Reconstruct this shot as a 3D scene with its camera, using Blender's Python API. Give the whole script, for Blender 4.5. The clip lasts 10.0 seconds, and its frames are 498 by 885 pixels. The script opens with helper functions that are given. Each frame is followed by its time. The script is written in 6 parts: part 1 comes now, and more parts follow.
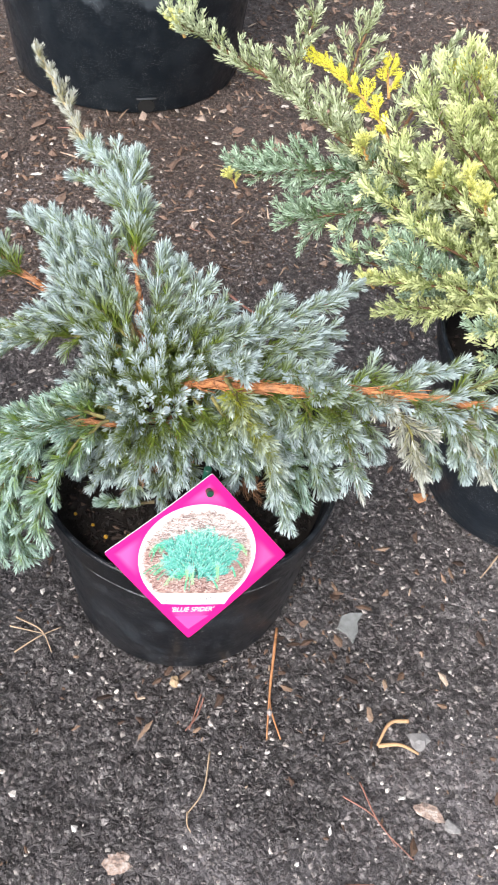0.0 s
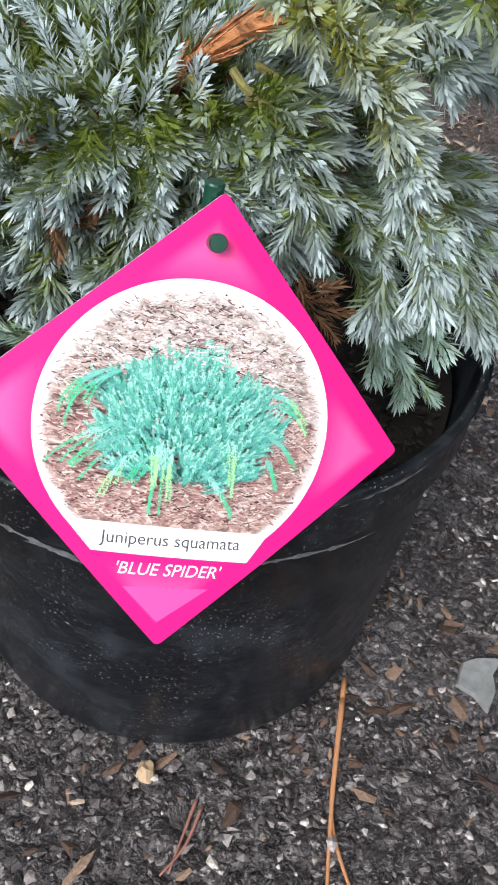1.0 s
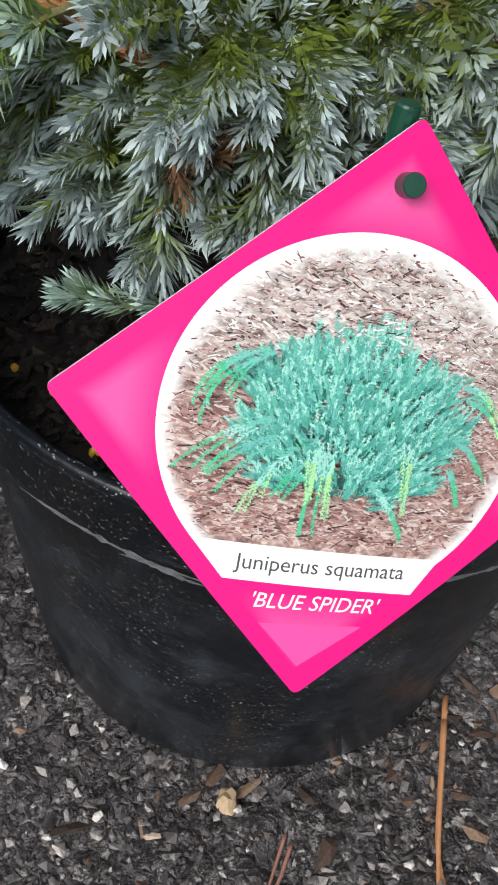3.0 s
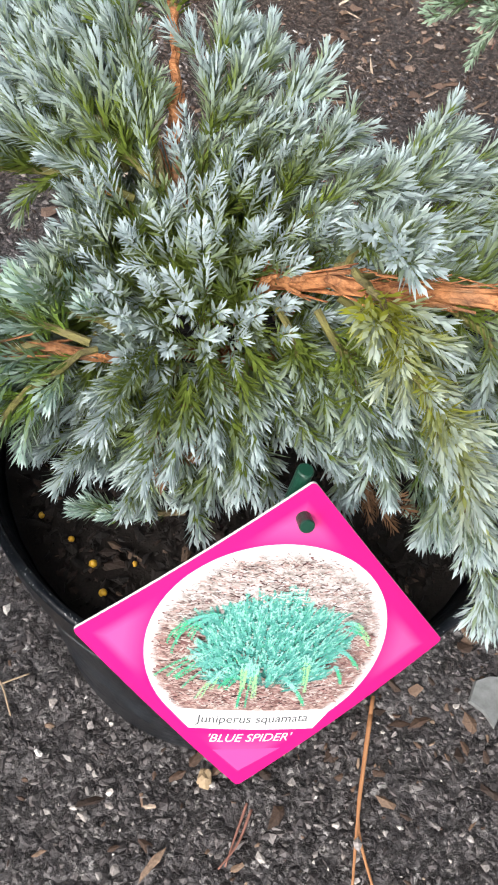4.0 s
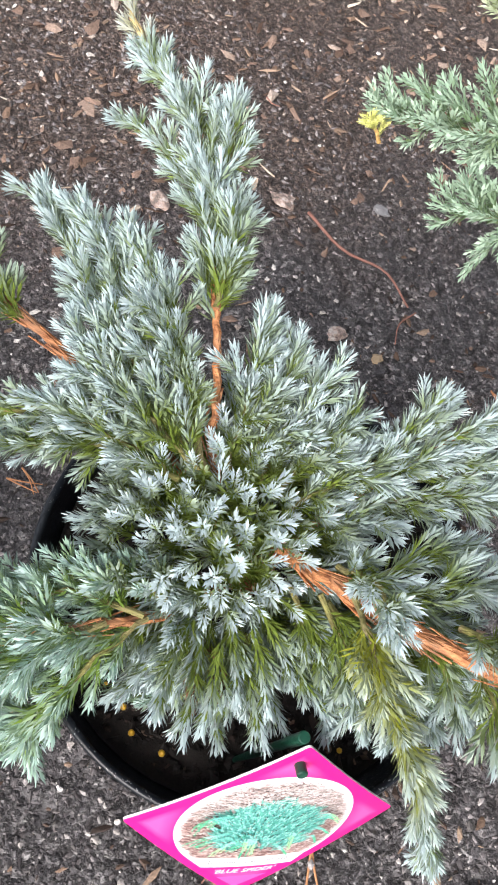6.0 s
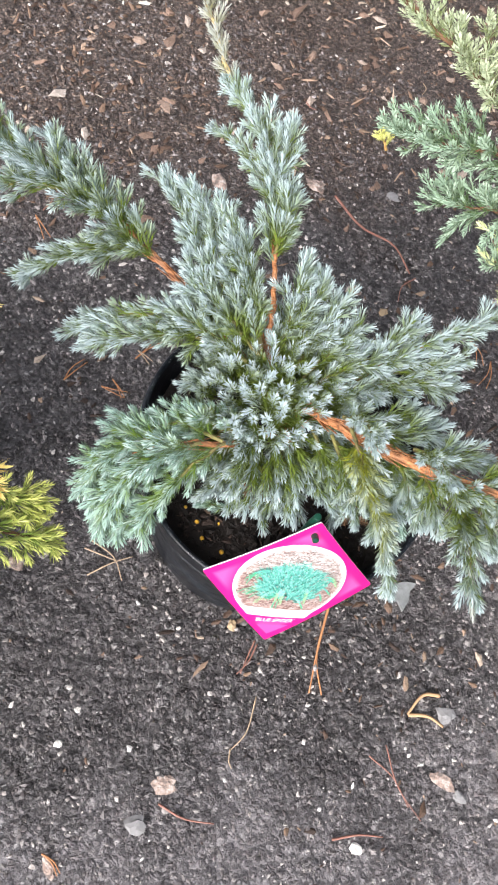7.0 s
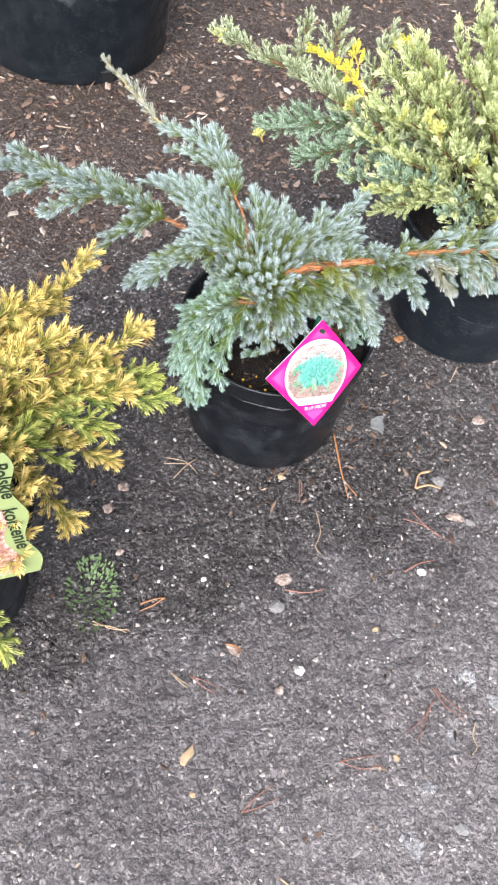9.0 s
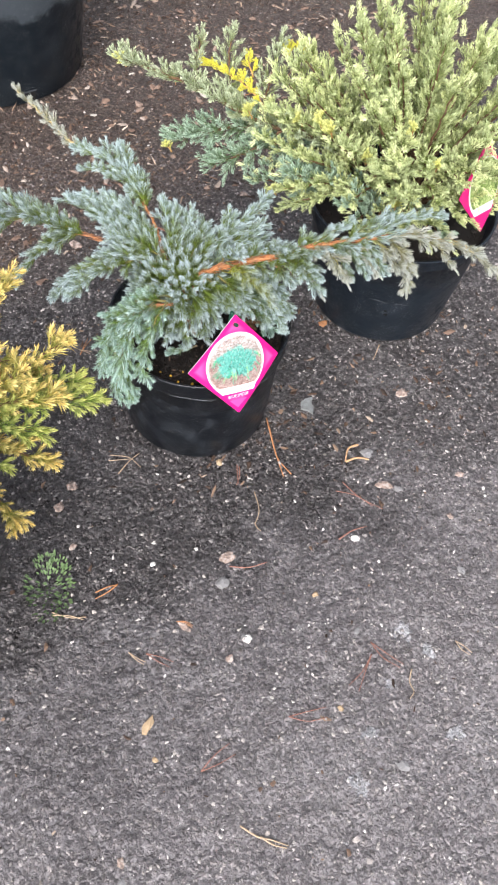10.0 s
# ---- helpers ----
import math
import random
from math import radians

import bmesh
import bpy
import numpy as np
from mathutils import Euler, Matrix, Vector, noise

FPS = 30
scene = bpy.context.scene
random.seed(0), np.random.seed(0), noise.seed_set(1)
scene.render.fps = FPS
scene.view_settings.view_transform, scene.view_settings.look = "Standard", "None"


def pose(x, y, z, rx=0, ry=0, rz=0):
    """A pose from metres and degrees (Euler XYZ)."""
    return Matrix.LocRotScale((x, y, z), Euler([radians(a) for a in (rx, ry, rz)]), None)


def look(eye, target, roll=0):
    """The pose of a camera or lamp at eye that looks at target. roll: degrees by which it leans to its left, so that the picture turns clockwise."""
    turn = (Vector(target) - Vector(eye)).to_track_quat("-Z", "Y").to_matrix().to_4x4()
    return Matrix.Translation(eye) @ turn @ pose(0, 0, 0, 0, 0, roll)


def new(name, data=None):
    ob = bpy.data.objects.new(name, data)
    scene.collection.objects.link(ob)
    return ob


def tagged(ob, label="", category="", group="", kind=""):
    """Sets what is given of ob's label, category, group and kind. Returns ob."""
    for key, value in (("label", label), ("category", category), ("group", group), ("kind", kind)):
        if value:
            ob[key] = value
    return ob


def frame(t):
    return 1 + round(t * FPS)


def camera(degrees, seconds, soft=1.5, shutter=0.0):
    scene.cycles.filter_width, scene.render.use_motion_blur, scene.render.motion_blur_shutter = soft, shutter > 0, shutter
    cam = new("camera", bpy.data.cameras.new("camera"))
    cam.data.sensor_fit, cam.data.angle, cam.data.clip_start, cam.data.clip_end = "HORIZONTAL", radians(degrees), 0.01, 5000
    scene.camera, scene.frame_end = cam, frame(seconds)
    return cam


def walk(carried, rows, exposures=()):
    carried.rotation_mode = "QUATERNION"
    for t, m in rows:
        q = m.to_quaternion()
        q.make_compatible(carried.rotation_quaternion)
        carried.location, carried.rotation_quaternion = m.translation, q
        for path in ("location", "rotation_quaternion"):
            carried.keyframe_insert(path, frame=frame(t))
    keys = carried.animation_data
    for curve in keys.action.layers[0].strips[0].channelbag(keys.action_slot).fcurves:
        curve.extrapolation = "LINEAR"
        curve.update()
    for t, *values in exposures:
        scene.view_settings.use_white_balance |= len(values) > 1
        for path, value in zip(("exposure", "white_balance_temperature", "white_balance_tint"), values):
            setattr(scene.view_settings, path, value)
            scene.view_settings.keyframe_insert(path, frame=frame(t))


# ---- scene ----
cam = camera(33.3, 10.0, soft=1.9)
PATH = [
    (0, (0.01, 0.085, 0.668), (-0.1, 1.332, -0.891), 8.7),
    (0.5, (0.026, 0.158, 0.506), (-0.1, 1.44, -1.025), 9.4),
    (1, (0.008, 0.207, 0.351), (-0.239, 1.62, -1.043), 6.8),
    (1.5, (-0.02, 0.249, 0.267), (-0.309, 1.673, -1.108), 7.3),
    (2, (-0.0268, 0.2575, 0.2468), (-0.305, 1.632, -1.179), 7.2),
    (2.5, (-0.0258, 0.2535, 0.2577), (-0.286, 1.610, -1.189), 7.2),
    (3, (-0.0319, 0.2357, 0.3201), (-0.288, 1.591, -1.128), 7.3),
    (3.2, (-0.033, 0.238, 0.351), (-0.276, 1.573, -1.118), 8.2),
    (4.3, (-0.045, 0.286, 0.471), (-0.166, 1.3, -1.249), 10.9),
    (4.5, (-0.056, 0.307, 0.478), (-0.144, 1.293, -1.26), 12.5),
    (5, (-0.083, 0.36, 0.485), (-0.118, 1.238, -1.312), 16.2),
    (5.2, (-0.094, 0.37, 0.489), (-0.093, 1.204, -1.329), 19.1),
    (6.3, (-0.104, 0.314, 0.624), (-0.054, 1.12, -1.206), 24.3),
    (6.5, (-0.104, 0.281, 0.652), (-0.047, 1.069, -1.185), 25.7),
    (7, (-0.103, 0.214, 0.741), (-0.078, 0.981, -1.105), 24.5),
    (7.5, (-0.096, 0.131, 0.833), (-0.118, 0.959, -0.988), 22.3),
    (8, (-0.091, 0.027, 0.844), (-0.181, 1.005, -0.899), 16.6),
    (8.5, (-0.142, -0.107, 0.871), (-0.018, 1.04, -0.763), 13.0),
    (9, (-0.204, -0.209, 0.877), (0.02, 0.931, -0.752), 11.1),
    (9.5, (-0.194, -0.273, 0.925), (0.082, 0.846, -0.709), 8.5),
    (10, (-0.157, -0.259, 0.939), (0.116, 0.86, -0.695), 7.8),
]
EXPOSURES = [(0, 1.29, 6500, 13), (0.5, 1.18, 6500, 13), (1, 0.93, 6350, 12), (1.5, 0.52, 6150, 10), (2, 0.09, 6150, 10), (2.6, 0.34, 6200, 10), (3, 0.60, 6450, 10), (3.2, 0.71, 6500, 10),
             (4.3, 1.20, 6600, 12), (5.2, 1.42, 6600, 12), (6.3, 1.42, 6450, 14), (7.2, 1.40, 6450, 13), (8.0, 1.50, 6400, 13), (8.8, 1.47, 6350, 13), (9.5, 1.30, 6400, 13), (10, 1.22, 6400, 13)]
walk(cam, [(t, look(eye, target, roll)) for t, eye, target, roll in PATH], EXPOSURES)

# ---- daylight: a bright overcast sky ----
world = bpy.data.worlds.new("overcast_sky")
scene.world = world
world.use_nodes = True
wn, wl = world.node_tree.nodes, world.node_tree.links
sky = wn.new("ShaderNodeTexSky")
sky.sky_type, sky.sun_disc = "NISHITA", False
sky.sun_elevation, sky.sun_rotation = radians(46), radians(200)
sky.air_density, sky.dust_density = 1.0, 4.0
grey = wn.new("ShaderNodeHueSaturation")
grey.inputs["Saturation"].default_value = 0.3
wl.new(sky.outputs[0], grey.inputs["Color"])
wl.new(grey.outputs[0], wn["Background"].inputs["Color"])
wn["Background"].inputs["Strength"].default_value = 0.115
sun = new("sun", bpy.data.lights.new("sun", "SUN"))
sun.data.energy, sun.data.angle, sun.data.color = 1.5, radians(40), (1.0, 0.97, 0.93)
sun.matrix_world = look((-0.6, -1.75, 2.1), (0, 0.4, 0))


# ---- materials ----
class Mat:
    """A node material with a principled surface and short ways to wire it."""

    def __init__(self, name, rough=0.6, metal=0.0, spec=0.5):
        self.m = bpy.data.materials.new(name)
        self.m.use_nodes = True
        self.n, self.l = self.m.node_tree.nodes, self.m.node_tree.links
        self.b = self.n["Principled BSDF"]
        self.b.inputs["Roughness"].default_value = rough
        self.b.inputs["Metallic"].default_value = metal
        self.b.inputs["Specular IOR Level"].default_value = spec
        self.pos = self.n.new("ShaderNodeNewGeometry")

    def link(self, a, b):
        self.l.new(a, b)

    def value(self, sock, v):
        if hasattr(v, "is_output"):
            self.l.new(v, sock)
        else:
            sock.default_value = v

    def noise(self, scale, detail=4, rough=0.55, vec=None, out=0, stretch=None):
        t = self.n.new("ShaderNodeTexNoise")
        v = vec or self.pos.outputs["Position"]
        if stretch:
            mp = self.n.new("ShaderNodeMapping")
            mp.inputs["Scale"].default_value = stretch
            self.link(v, mp.inputs["Vector"])
            v = mp.outputs[0]
        self.link(v, t.inputs["Vector"])
        t.inputs["Scale"].default_value = scale
        t.inputs["Detail"].default_value = detail
        t.inputs["Roughness"].default_value = rough
        return t.outputs[out]

    def voronoi(self, scale, out="Distance", feature="F1", vec=None):
        t = self.n.new("ShaderNodeTexVoronoi")
        t.feature = feature
        self.link(vec or self.pos.outputs["Position"], t.inputs["Vector"])
        t.inputs["Scale"].default_value = scale
        return t.outputs[out]

    def ramp(self, fac, stops, const=False):
        r = self.n.new("ShaderNodeValToRGB")
        r.color_ramp.interpolation = "CONSTANT" if const else "LINEAR"
        els = r.color_ramp.elements
        while len(els) < len(stops):
            els.new(0.5)
        for e, (p, c) in zip(els, stops):
            e.position = p
            e.color = (*c, 1) if isinstance(c, tuple) else (c, c, c, 1)
        self.link(fac, r.inputs["Fac"])
        return r.outputs["Color"]

    def mix(self, fac, a, b, mode="MIX"):
        x = self.n.new("ShaderNodeMix")
        x.data_type, x.blend_type = "RGBA", mode
        self.value(x.inputs[0], fac)
        for s, v in ((x.inputs[6], a), (x.inputs[7], b)):
            self.value(s, (*v, 1) if isinstance(v, tuple) else v)
        return x.outputs[2]

    def math(self, op, a, b=0.0):
        x = self.n.new("ShaderNodeMath")
        x.operation = op
        self.value(x.inputs[0], a)
        self.value(x.inputs[1], b)
        return x.outputs[0]

    def color(self, c):
        self.value(self.b.inputs["Base Color"], (*c, 1) if isinstance(c, tuple) else c)
        return self

    def rough(self, v):
        self.value(self.b.inputs["Roughness"], v)
        return self

    def bump(self, h, dist, strength=1.0):
        x = self.n.new("ShaderNodeBump")
        x.inputs["Distance"].default_value = dist
        x.inputs["Strength"].default_value = strength
        if self.b.inputs["Normal"].links:
            self.link(self.b.inputs["Normal"].links[0].from_socket, x.inputs["Normal"])
        self.link(h, x.inputs["Height"])
        self.link(x.outputs[0], self.b.inputs["Normal"])
        return self

    def attr(self, name):
        a = self.n.new("ShaderNodeAttribute")
        a.attribute_name = name
        return a.outputs["Fac"]

    def island(self):
        return self.pos.outputs["Random Per Island"]


def needle_material(name, young, old, tint, rough=0.5, vary=0.25, wax=None, much=0.3):
    """Needle skin: colour runs from young tips to old wood, and each needle differs a little."""
    k = Mat(name, rough, spec=0.16)
    f = k.ramp(k.attr("age"), [(0.26, 0.0), (0.52, 0.45), (0.84, 1.0)])
    patch = k.ramp(k.noise(30, 3), [(0.35, 0.0) if not wax else (0.47, 0.0), (0.66, much)])
    c = k.mix(k.math("MULTIPLY", k.island(), vary), young, tint)
    c = k.mix(patch, c, wax or tint)
    foot = k.mix(k.math("MULTIPLY", k.island(), 0.5), old, tuple(x * 0.6 for x in old))
    c = k.mix(f, c, foot)
    k.color(c)
    thin = k.n.new("ShaderNodeBsdfTranslucent")
    k.link(c, thin.inputs["Color"])
    both = k.n.new("ShaderNodeMixShader")
    both.inputs[0].default_value = 0.20
    k.link(k.b.outputs[0], both.inputs[1])
    k.link(thin.outputs[0], both.inputs[2])
    k.link(both.outputs[0], k.n["Material Output"].inputs["Surface"])
    return k.m


BLUE_IN = needle_material("blue_needle_inner", (0.450, 0.546, 0.558), (0.185, 0.250, 0.042), (0.522, 0.624, 0.636), 0.65)
BLUE_OUT = needle_material("blue_needle_outer", (0.414, 0.522, 0.522), (0.165, 0.230, 0.038), (0.480, 0.588, 0.588), 0.65)
SEA_IN = needle_material("sea_green_needle_inner", (0.468, 0.612, 0.576), (0.200, 0.300, 0.050), (0.600, 0.720, 0.684), 0.55)
SEA_OUT = needle_material("sea_green_needle_outer", (0.336, 0.492, 0.420), (0.160, 0.255, 0.042), (0.432, 0.588, 0.516), 0.5)
MOSS_IN = needle_material("moss_needle_inner", (0.430, 0.520, 0.500), (0.360, 0.390, 0.045), (0.500, 0.590, 0.560), 0.6)
MOSS_OUT = needle_material("moss_needle_outer", (0.390, 0.480, 0.440), (0.310, 0.340, 0.040), (0.460, 0.540, 0.500), 0.6)
PALE_IN = needle_material("pale_needle_inner", (0.480, 0.520, 0.480), (0.340, 0.330, 0.160), (0.560, 0.580, 0.530), 0.6)
PALE_OUT = needle_material("pale_needle_outer", (0.430, 0.455, 0.405), (0.300, 0.290, 0.135), (0.500, 0.505, 0.440), 0.6)
GREEN_IN = needle_material("green_needle_inner", (0.640, 0.720, 0.390), (0.250, 0.320, 0.085), (0.760, 0.810, 0.500), 0.6, wax=(0.830, 0.840, 0.400), much=0.5)
GREEN_OUT = needle_material("green_needle_outer", (0.540, 0.620, 0.310), (0.215, 0.280, 0.070), (0.640, 0.700, 0.400), 0.6, wax=(0.700, 0.740, 0.290), much=0.5)
TEAL_IN = needle_material("teal_needle_inner", (0.439, 0.586, 0.451), (0.159, 0.232, 0.098), (0.561, 0.695, 0.537), 0.55)
TEAL_OUT = needle_material("teal_needle_outer", (0.305, 0.439, 0.317), (0.110, 0.183, 0.073), (0.390, 0.525, 0.378), 0.55)
SAGE_IN = needle_material("sage_needle_inner", (0.560, 0.640, 0.430), (0.260, 0.310, 0.120), (0.680, 0.740, 0.540), 0.6)
SAGE_OUT = needle_material("sage_needle_outer", (0.460, 0.540, 0.345), (0.220, 0.270, 0.095), (0.560, 0.620, 0.440), 0.6)
TIP = needle_material("lime_tip_needle", (0.76, 0.82, 0.43), (0.54, 0.62, 0.24), (0.84, 0.88, 0.56), 0.6)
LEMON = needle_material("lemon_needle", (0.920, 0.920, 0.317), (0.549, 0.586, 0.146), (0.920, 0.920, 0.512), 0.55)
YELLOW = needle_material("yellow_needle", (0.92, 0.88, 0.09), (0.78, 0.74, 0.10), (0.94, 0.92, 0.24), 0.55)
GOLD_IN = needle_material("gold_needle_inner", (0.920, 0.744, 0.268), (0.366, 0.378, 0.098), (0.920, 0.866, 0.439), 0.6)
GOLD_OUT = needle_material("gold_needle_outer", (0.830, 0.622, 0.183), (0.305, 0.329, 0.073), (0.891, 0.720, 0.293), 0.6)
LIME_IN = needle_material("lime_needle_inner", (0.732, 0.732, 0.244), (0.268, 0.378, 0.098), (0.708, 0.756, 0.317), 0.55)
LIME_OUT = needle_material("lime_needle_outer", (0.586, 0.622, 0.159), (0.207, 0.317, 0.061), (0.537, 0.622, 0.207), 0.6)


def bark_material(name, light, dark, scale=260):
    k = Mat(name, 0.75, spec=0.25)
    f = k.noise(scale, 5, 0.7, stretch=(0.3, 1.3, 1.3))
    c = k.mix(k.ramp(f, [(0.36, 0.0), (0.60, 1.0)]), dark, light)
    c = k.mix(k.ramp(k.noise(60, 3), [(0.5, 0.0), (0.75, 0.6)]), c, (0.20, 0.15, 0.11))
    k.color(c).bump(f, 0.0012)
    return k.m


BARK = bark_material("orange_bark", (0.58, 0.26, 0.11), (0.16, 0.055, 0.022))
OLIVE = bark_material("olive_twig", (0.20, 0.19, 0.06), (0.11, 0.10, 0.035))
STRAW = bark_material("straw_twig", (0.62, 0.50, 0.24), (0.46, 0.33, 0.14))
TWIG = bark_material("tan_twig", (0.55, 0.36, 0.13), (0.33, 0.18, 0.06))
BROWN = bark_material("brown_bark", (0.20, 0.11, 0.06), (0.09, 0.05, 0.03))


def plastic_pot(name, base, dust, seed, clouds=0.32, streaks=0.35, splash=None):
    k = Mat(name, 0.36, spec=0.28)
    v = k.n.new("ShaderNodeMapping")
    v.inputs["Location"].default_value = (seed, seed * 2, 0)
    k.link(k.pos.outputs["Position"], v.inputs["Vector"])
    cloud = k.ramp(k.noise(38, 7, 0.72, v.outputs[0]), [(0.48, 0.0), (0.66, 1.0)])
    streak = k.ramp(k.noise(40, 4, 0.6, v.outputs[0], stretch=(1, 1, 9)), [(0.56, 0.0), (0.74, 1.0)])
    jit = k.mix(0.006, v.outputs[0], k.noise(160, 3, 0.6, v.outputs[0], out=1), "ADD")
    speck = k.ramp(k.voronoi(560, vec=jit), [(0.10, 1.0), (0.24, 0.0)])
    speck = k.math("MULTIPLY", speck, k.ramp(k.noise(35, 2, 0.5, v.outputs[0]), [(0.40, 0.0), (0.58, 1.0)]))
    c = k.mix(k.math("MULTIPLY", cloud, clouds), base, dust)
    c = k.mix(k.math("MULTIPLY", streak, streaks), c, dust)
    if splash:
        sp = k.n.new("ShaderNodeSeparateXYZ")
        k.link(k.pos.outputs["Position"], sp.inputs[0])
        mask = k.math("ADD", k.math("MULTIPLY", k.noise(9, 6, 0.6, v.outputs[0]), 0.30), k.math("MULTIPLY", sp.outputs[2], 1.0))
        mask = k.math("ADD", mask, k.math("MULTIPLY", k.noise(45, 5, 0.7, v.outputs[0], stretch=(1, 1, 0.25)), 0.05))
        c = k.mix(k.ramp(mask, [(splash + 0.02, 0.0), (splash + 0.045, 0.75)]), c, (0.070, 0.084, 0.098))
    c = k.mix(speck, c, (0.24, 0.25, 0.26))
    k.color(c).rough(k.ramp(cloud, [(0.0, 0.28), (1.0, 0.6)])).bump(k.noise(120, 4), 0.0008, 0.6)
    return k.m


POT_BLACK = plastic_pot("black_plastic", (0.0052, 0.0068, 0.0098), (0.046, 0.055, 0.066), 0.0, 0.5, 0.12)
POT_SLATE = plastic_pot("slate_black_plastic", (0.0085, 0.0130, 0.0190), (0.032, 0.043, 0.057), 3.1, 0.35, 0.2)
POT_BIG = plastic_pot("dusty_black_plastic", (0.0072, 0.0110, 0.0155), (0.032, 0.041, 0.050), 7.7, 0.3, 0.15, 0.315)
def plain(name, c, rough=0.6, var=0.25, scale=300, bump=0.0004):
    k = Mat(name, rough, spec=0.4)
    f = k.noise(scale, 4)
    k.color(k.mix(k.ramp(f, [(0.3, 0.0), (0.7, var)]), c, tuple(x * 0.45 for x in c))).bump(f, bump, 0.6)
    return k.m


SCUFF = plain("pale_scuff", (0.13, 0.14, 0.155), 0.7, 1.0, 300)
DARK = Mat("dark_hole", 0.9).color((0.006, 0.006, 0.006)).m


def from_dark_spots(k):
    """Distance to the nearer of two spots, beside the pot and the weed."""
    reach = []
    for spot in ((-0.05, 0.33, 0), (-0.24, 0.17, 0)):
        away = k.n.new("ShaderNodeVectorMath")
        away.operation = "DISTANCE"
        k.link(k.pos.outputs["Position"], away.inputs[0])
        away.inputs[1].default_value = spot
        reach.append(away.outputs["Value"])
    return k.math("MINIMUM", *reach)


def powder(k, c):
    """A few spilled patches of pale powder over the ground."""
    for px, py, rad in ((0.062, -0.075, 0.036), (0.150, 0.094, 0.040), (0.174, 0.066, 0.030), (0.085, -0.020, 0.036), (0.182, -0.030, 0.034), (0.120, 0.030, 0.022)):
        off = k.n.new("ShaderNodeVectorMath")
        off.operation = "DISTANCE"
        k.link(k.pos.outputs["Position"], off.inputs[0])
        off.inputs[1].default_value = (px, py, 0)
        r = k.math("ADD", k.math("DIVIDE", off.outputs["Value"], rad), k.math("MULTIPLY", k.noise(70, 6, 0.7), 1.5))
        c = k.mix(k.ramp(r, [(0.85, 0.85), (1.15, 0.60), (1.95, 0.0)]), c, (0.42, 0.425, 0.445))
    return c


def ground_material():
    k = Mat("worn_asphalt", 0.55, spec=0.45)
    warp = k.mix(0.0060, k.pos.outputs["Position"], k.noise(120, 4, 0.6, out=1), "ADD")

    def cells(scale):
        sep = k.n.new("ShaderNodeSeparateColor")
        k.link(k.voronoi(scale, "Color", vec=warp), sep.inputs[0])
        return sep.outputs[0], k.voronoi(scale, "Distance", vec=warp)
    pick_a, dist_a = cells(155)
    pick_b, dist_b = cells(320)
    # bedded stones in tar, with smaller grains between
    stones = k.ramp(pick_a, [(0.0, (0.070, 0.064, 0.065)), (0.55, (0.122, 0.112, 0.114)), (0.86, (0.190, 0.176, 0.178)), (0.95, (0.30, 0.28, 0.275)), (1.0, (0.50, 0.475, 0.46))])
    grains = k.ramp(pick_b, [(0.0, (0.058, 0.053, 0.054)), (0.6, (0.118, 0.108, 0.110)), (0.88, (0.21, 0.195, 0.196)), (0.96, (0.38, 0.36, 0.35)), (1.0, (0.62, 0.60, 0.58))])
    c = k.mix(k.ramp(k.noise(160, 3), [(0.47, 0.0), (0.55, 1.0)]), grains, stones)
    sp = k.n.new("ShaderNodeSeparateXYZ")
    k.link(k.pos.outputs["Position"], sp.inputs[0])
    # brown crumbs of bark gather in drifts
    drift = k.math("ADD", sp.outputs[1], k.math("MULTIPLY", sp.outputs[0], -0.53))
    drift = k.math("ADD", drift, k.math("MULTIPLY", k.noise(6, 6, 0.65), 0.4))
    soil = k.ramp(k.noise(300, 5, 0.7), [(0.36, (0.026, 0.017, 0.013)), (0.47, (0.100, 0.068, 0.053)), (0.58, (0.22, 0.16, 0.13)), (0.70, (0.50, 0.42, 0.36))])
    drift = k.math("MULTIPLY", drift, 0.5)
    c = k.mix(k.ramp(drift, [(0.50, 0.0), (0.58, 0.85)]), c, soil)
    # crevices round the stones
    edge_a = k.ramp(dist_a, [(0.30, 0.0), (0.70, 1.0)])
    edge_b = k.ramp(dist_b, [(0.35, 0.0), (0.75, 0.8)])
    worm = k.math("ABSOLUTE", k.math("SUBTRACT", k.noise(130, 4, 0.62, warp), 0.5))
    crack = k.ramp(worm, [(0.006, 1.0), (0.045, 0.0)])
    deep = k.math("MAXIMUM", k.math("MULTIPLY", edge_a, 0.55), k.math("MAXIMUM", crack, k.math("MULTIPLY", edge_b, 0.4)))
    c = k.mix(k.math("MULTIPLY", deep, 0.85), c, (0.016, 0.014, 0.013))
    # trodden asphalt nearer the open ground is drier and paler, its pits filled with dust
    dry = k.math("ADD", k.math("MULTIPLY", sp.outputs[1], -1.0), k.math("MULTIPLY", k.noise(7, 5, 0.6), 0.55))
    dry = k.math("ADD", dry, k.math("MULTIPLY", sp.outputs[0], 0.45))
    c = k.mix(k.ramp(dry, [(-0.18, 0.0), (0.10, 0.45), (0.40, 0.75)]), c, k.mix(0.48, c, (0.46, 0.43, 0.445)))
    c = k.mix(1.0, c, k.ramp(k.noise(900, 3), [(0.3, 0.75), (0.72, 1.3)]), "MULTIPLY")
    dust = k.ramp(k.noise(6.5, 7, 0.62), [(0.52, 0.0), (0.80, 0.40)])
    dust = k.math("MULTIPLY", dust, k.ramp(drift, [(0.30, 1.0), (0.56, 0.1)]))
    c = k.mix(dust, c, (0.32, 0.31, 0.315))
    c = powder(k, c)
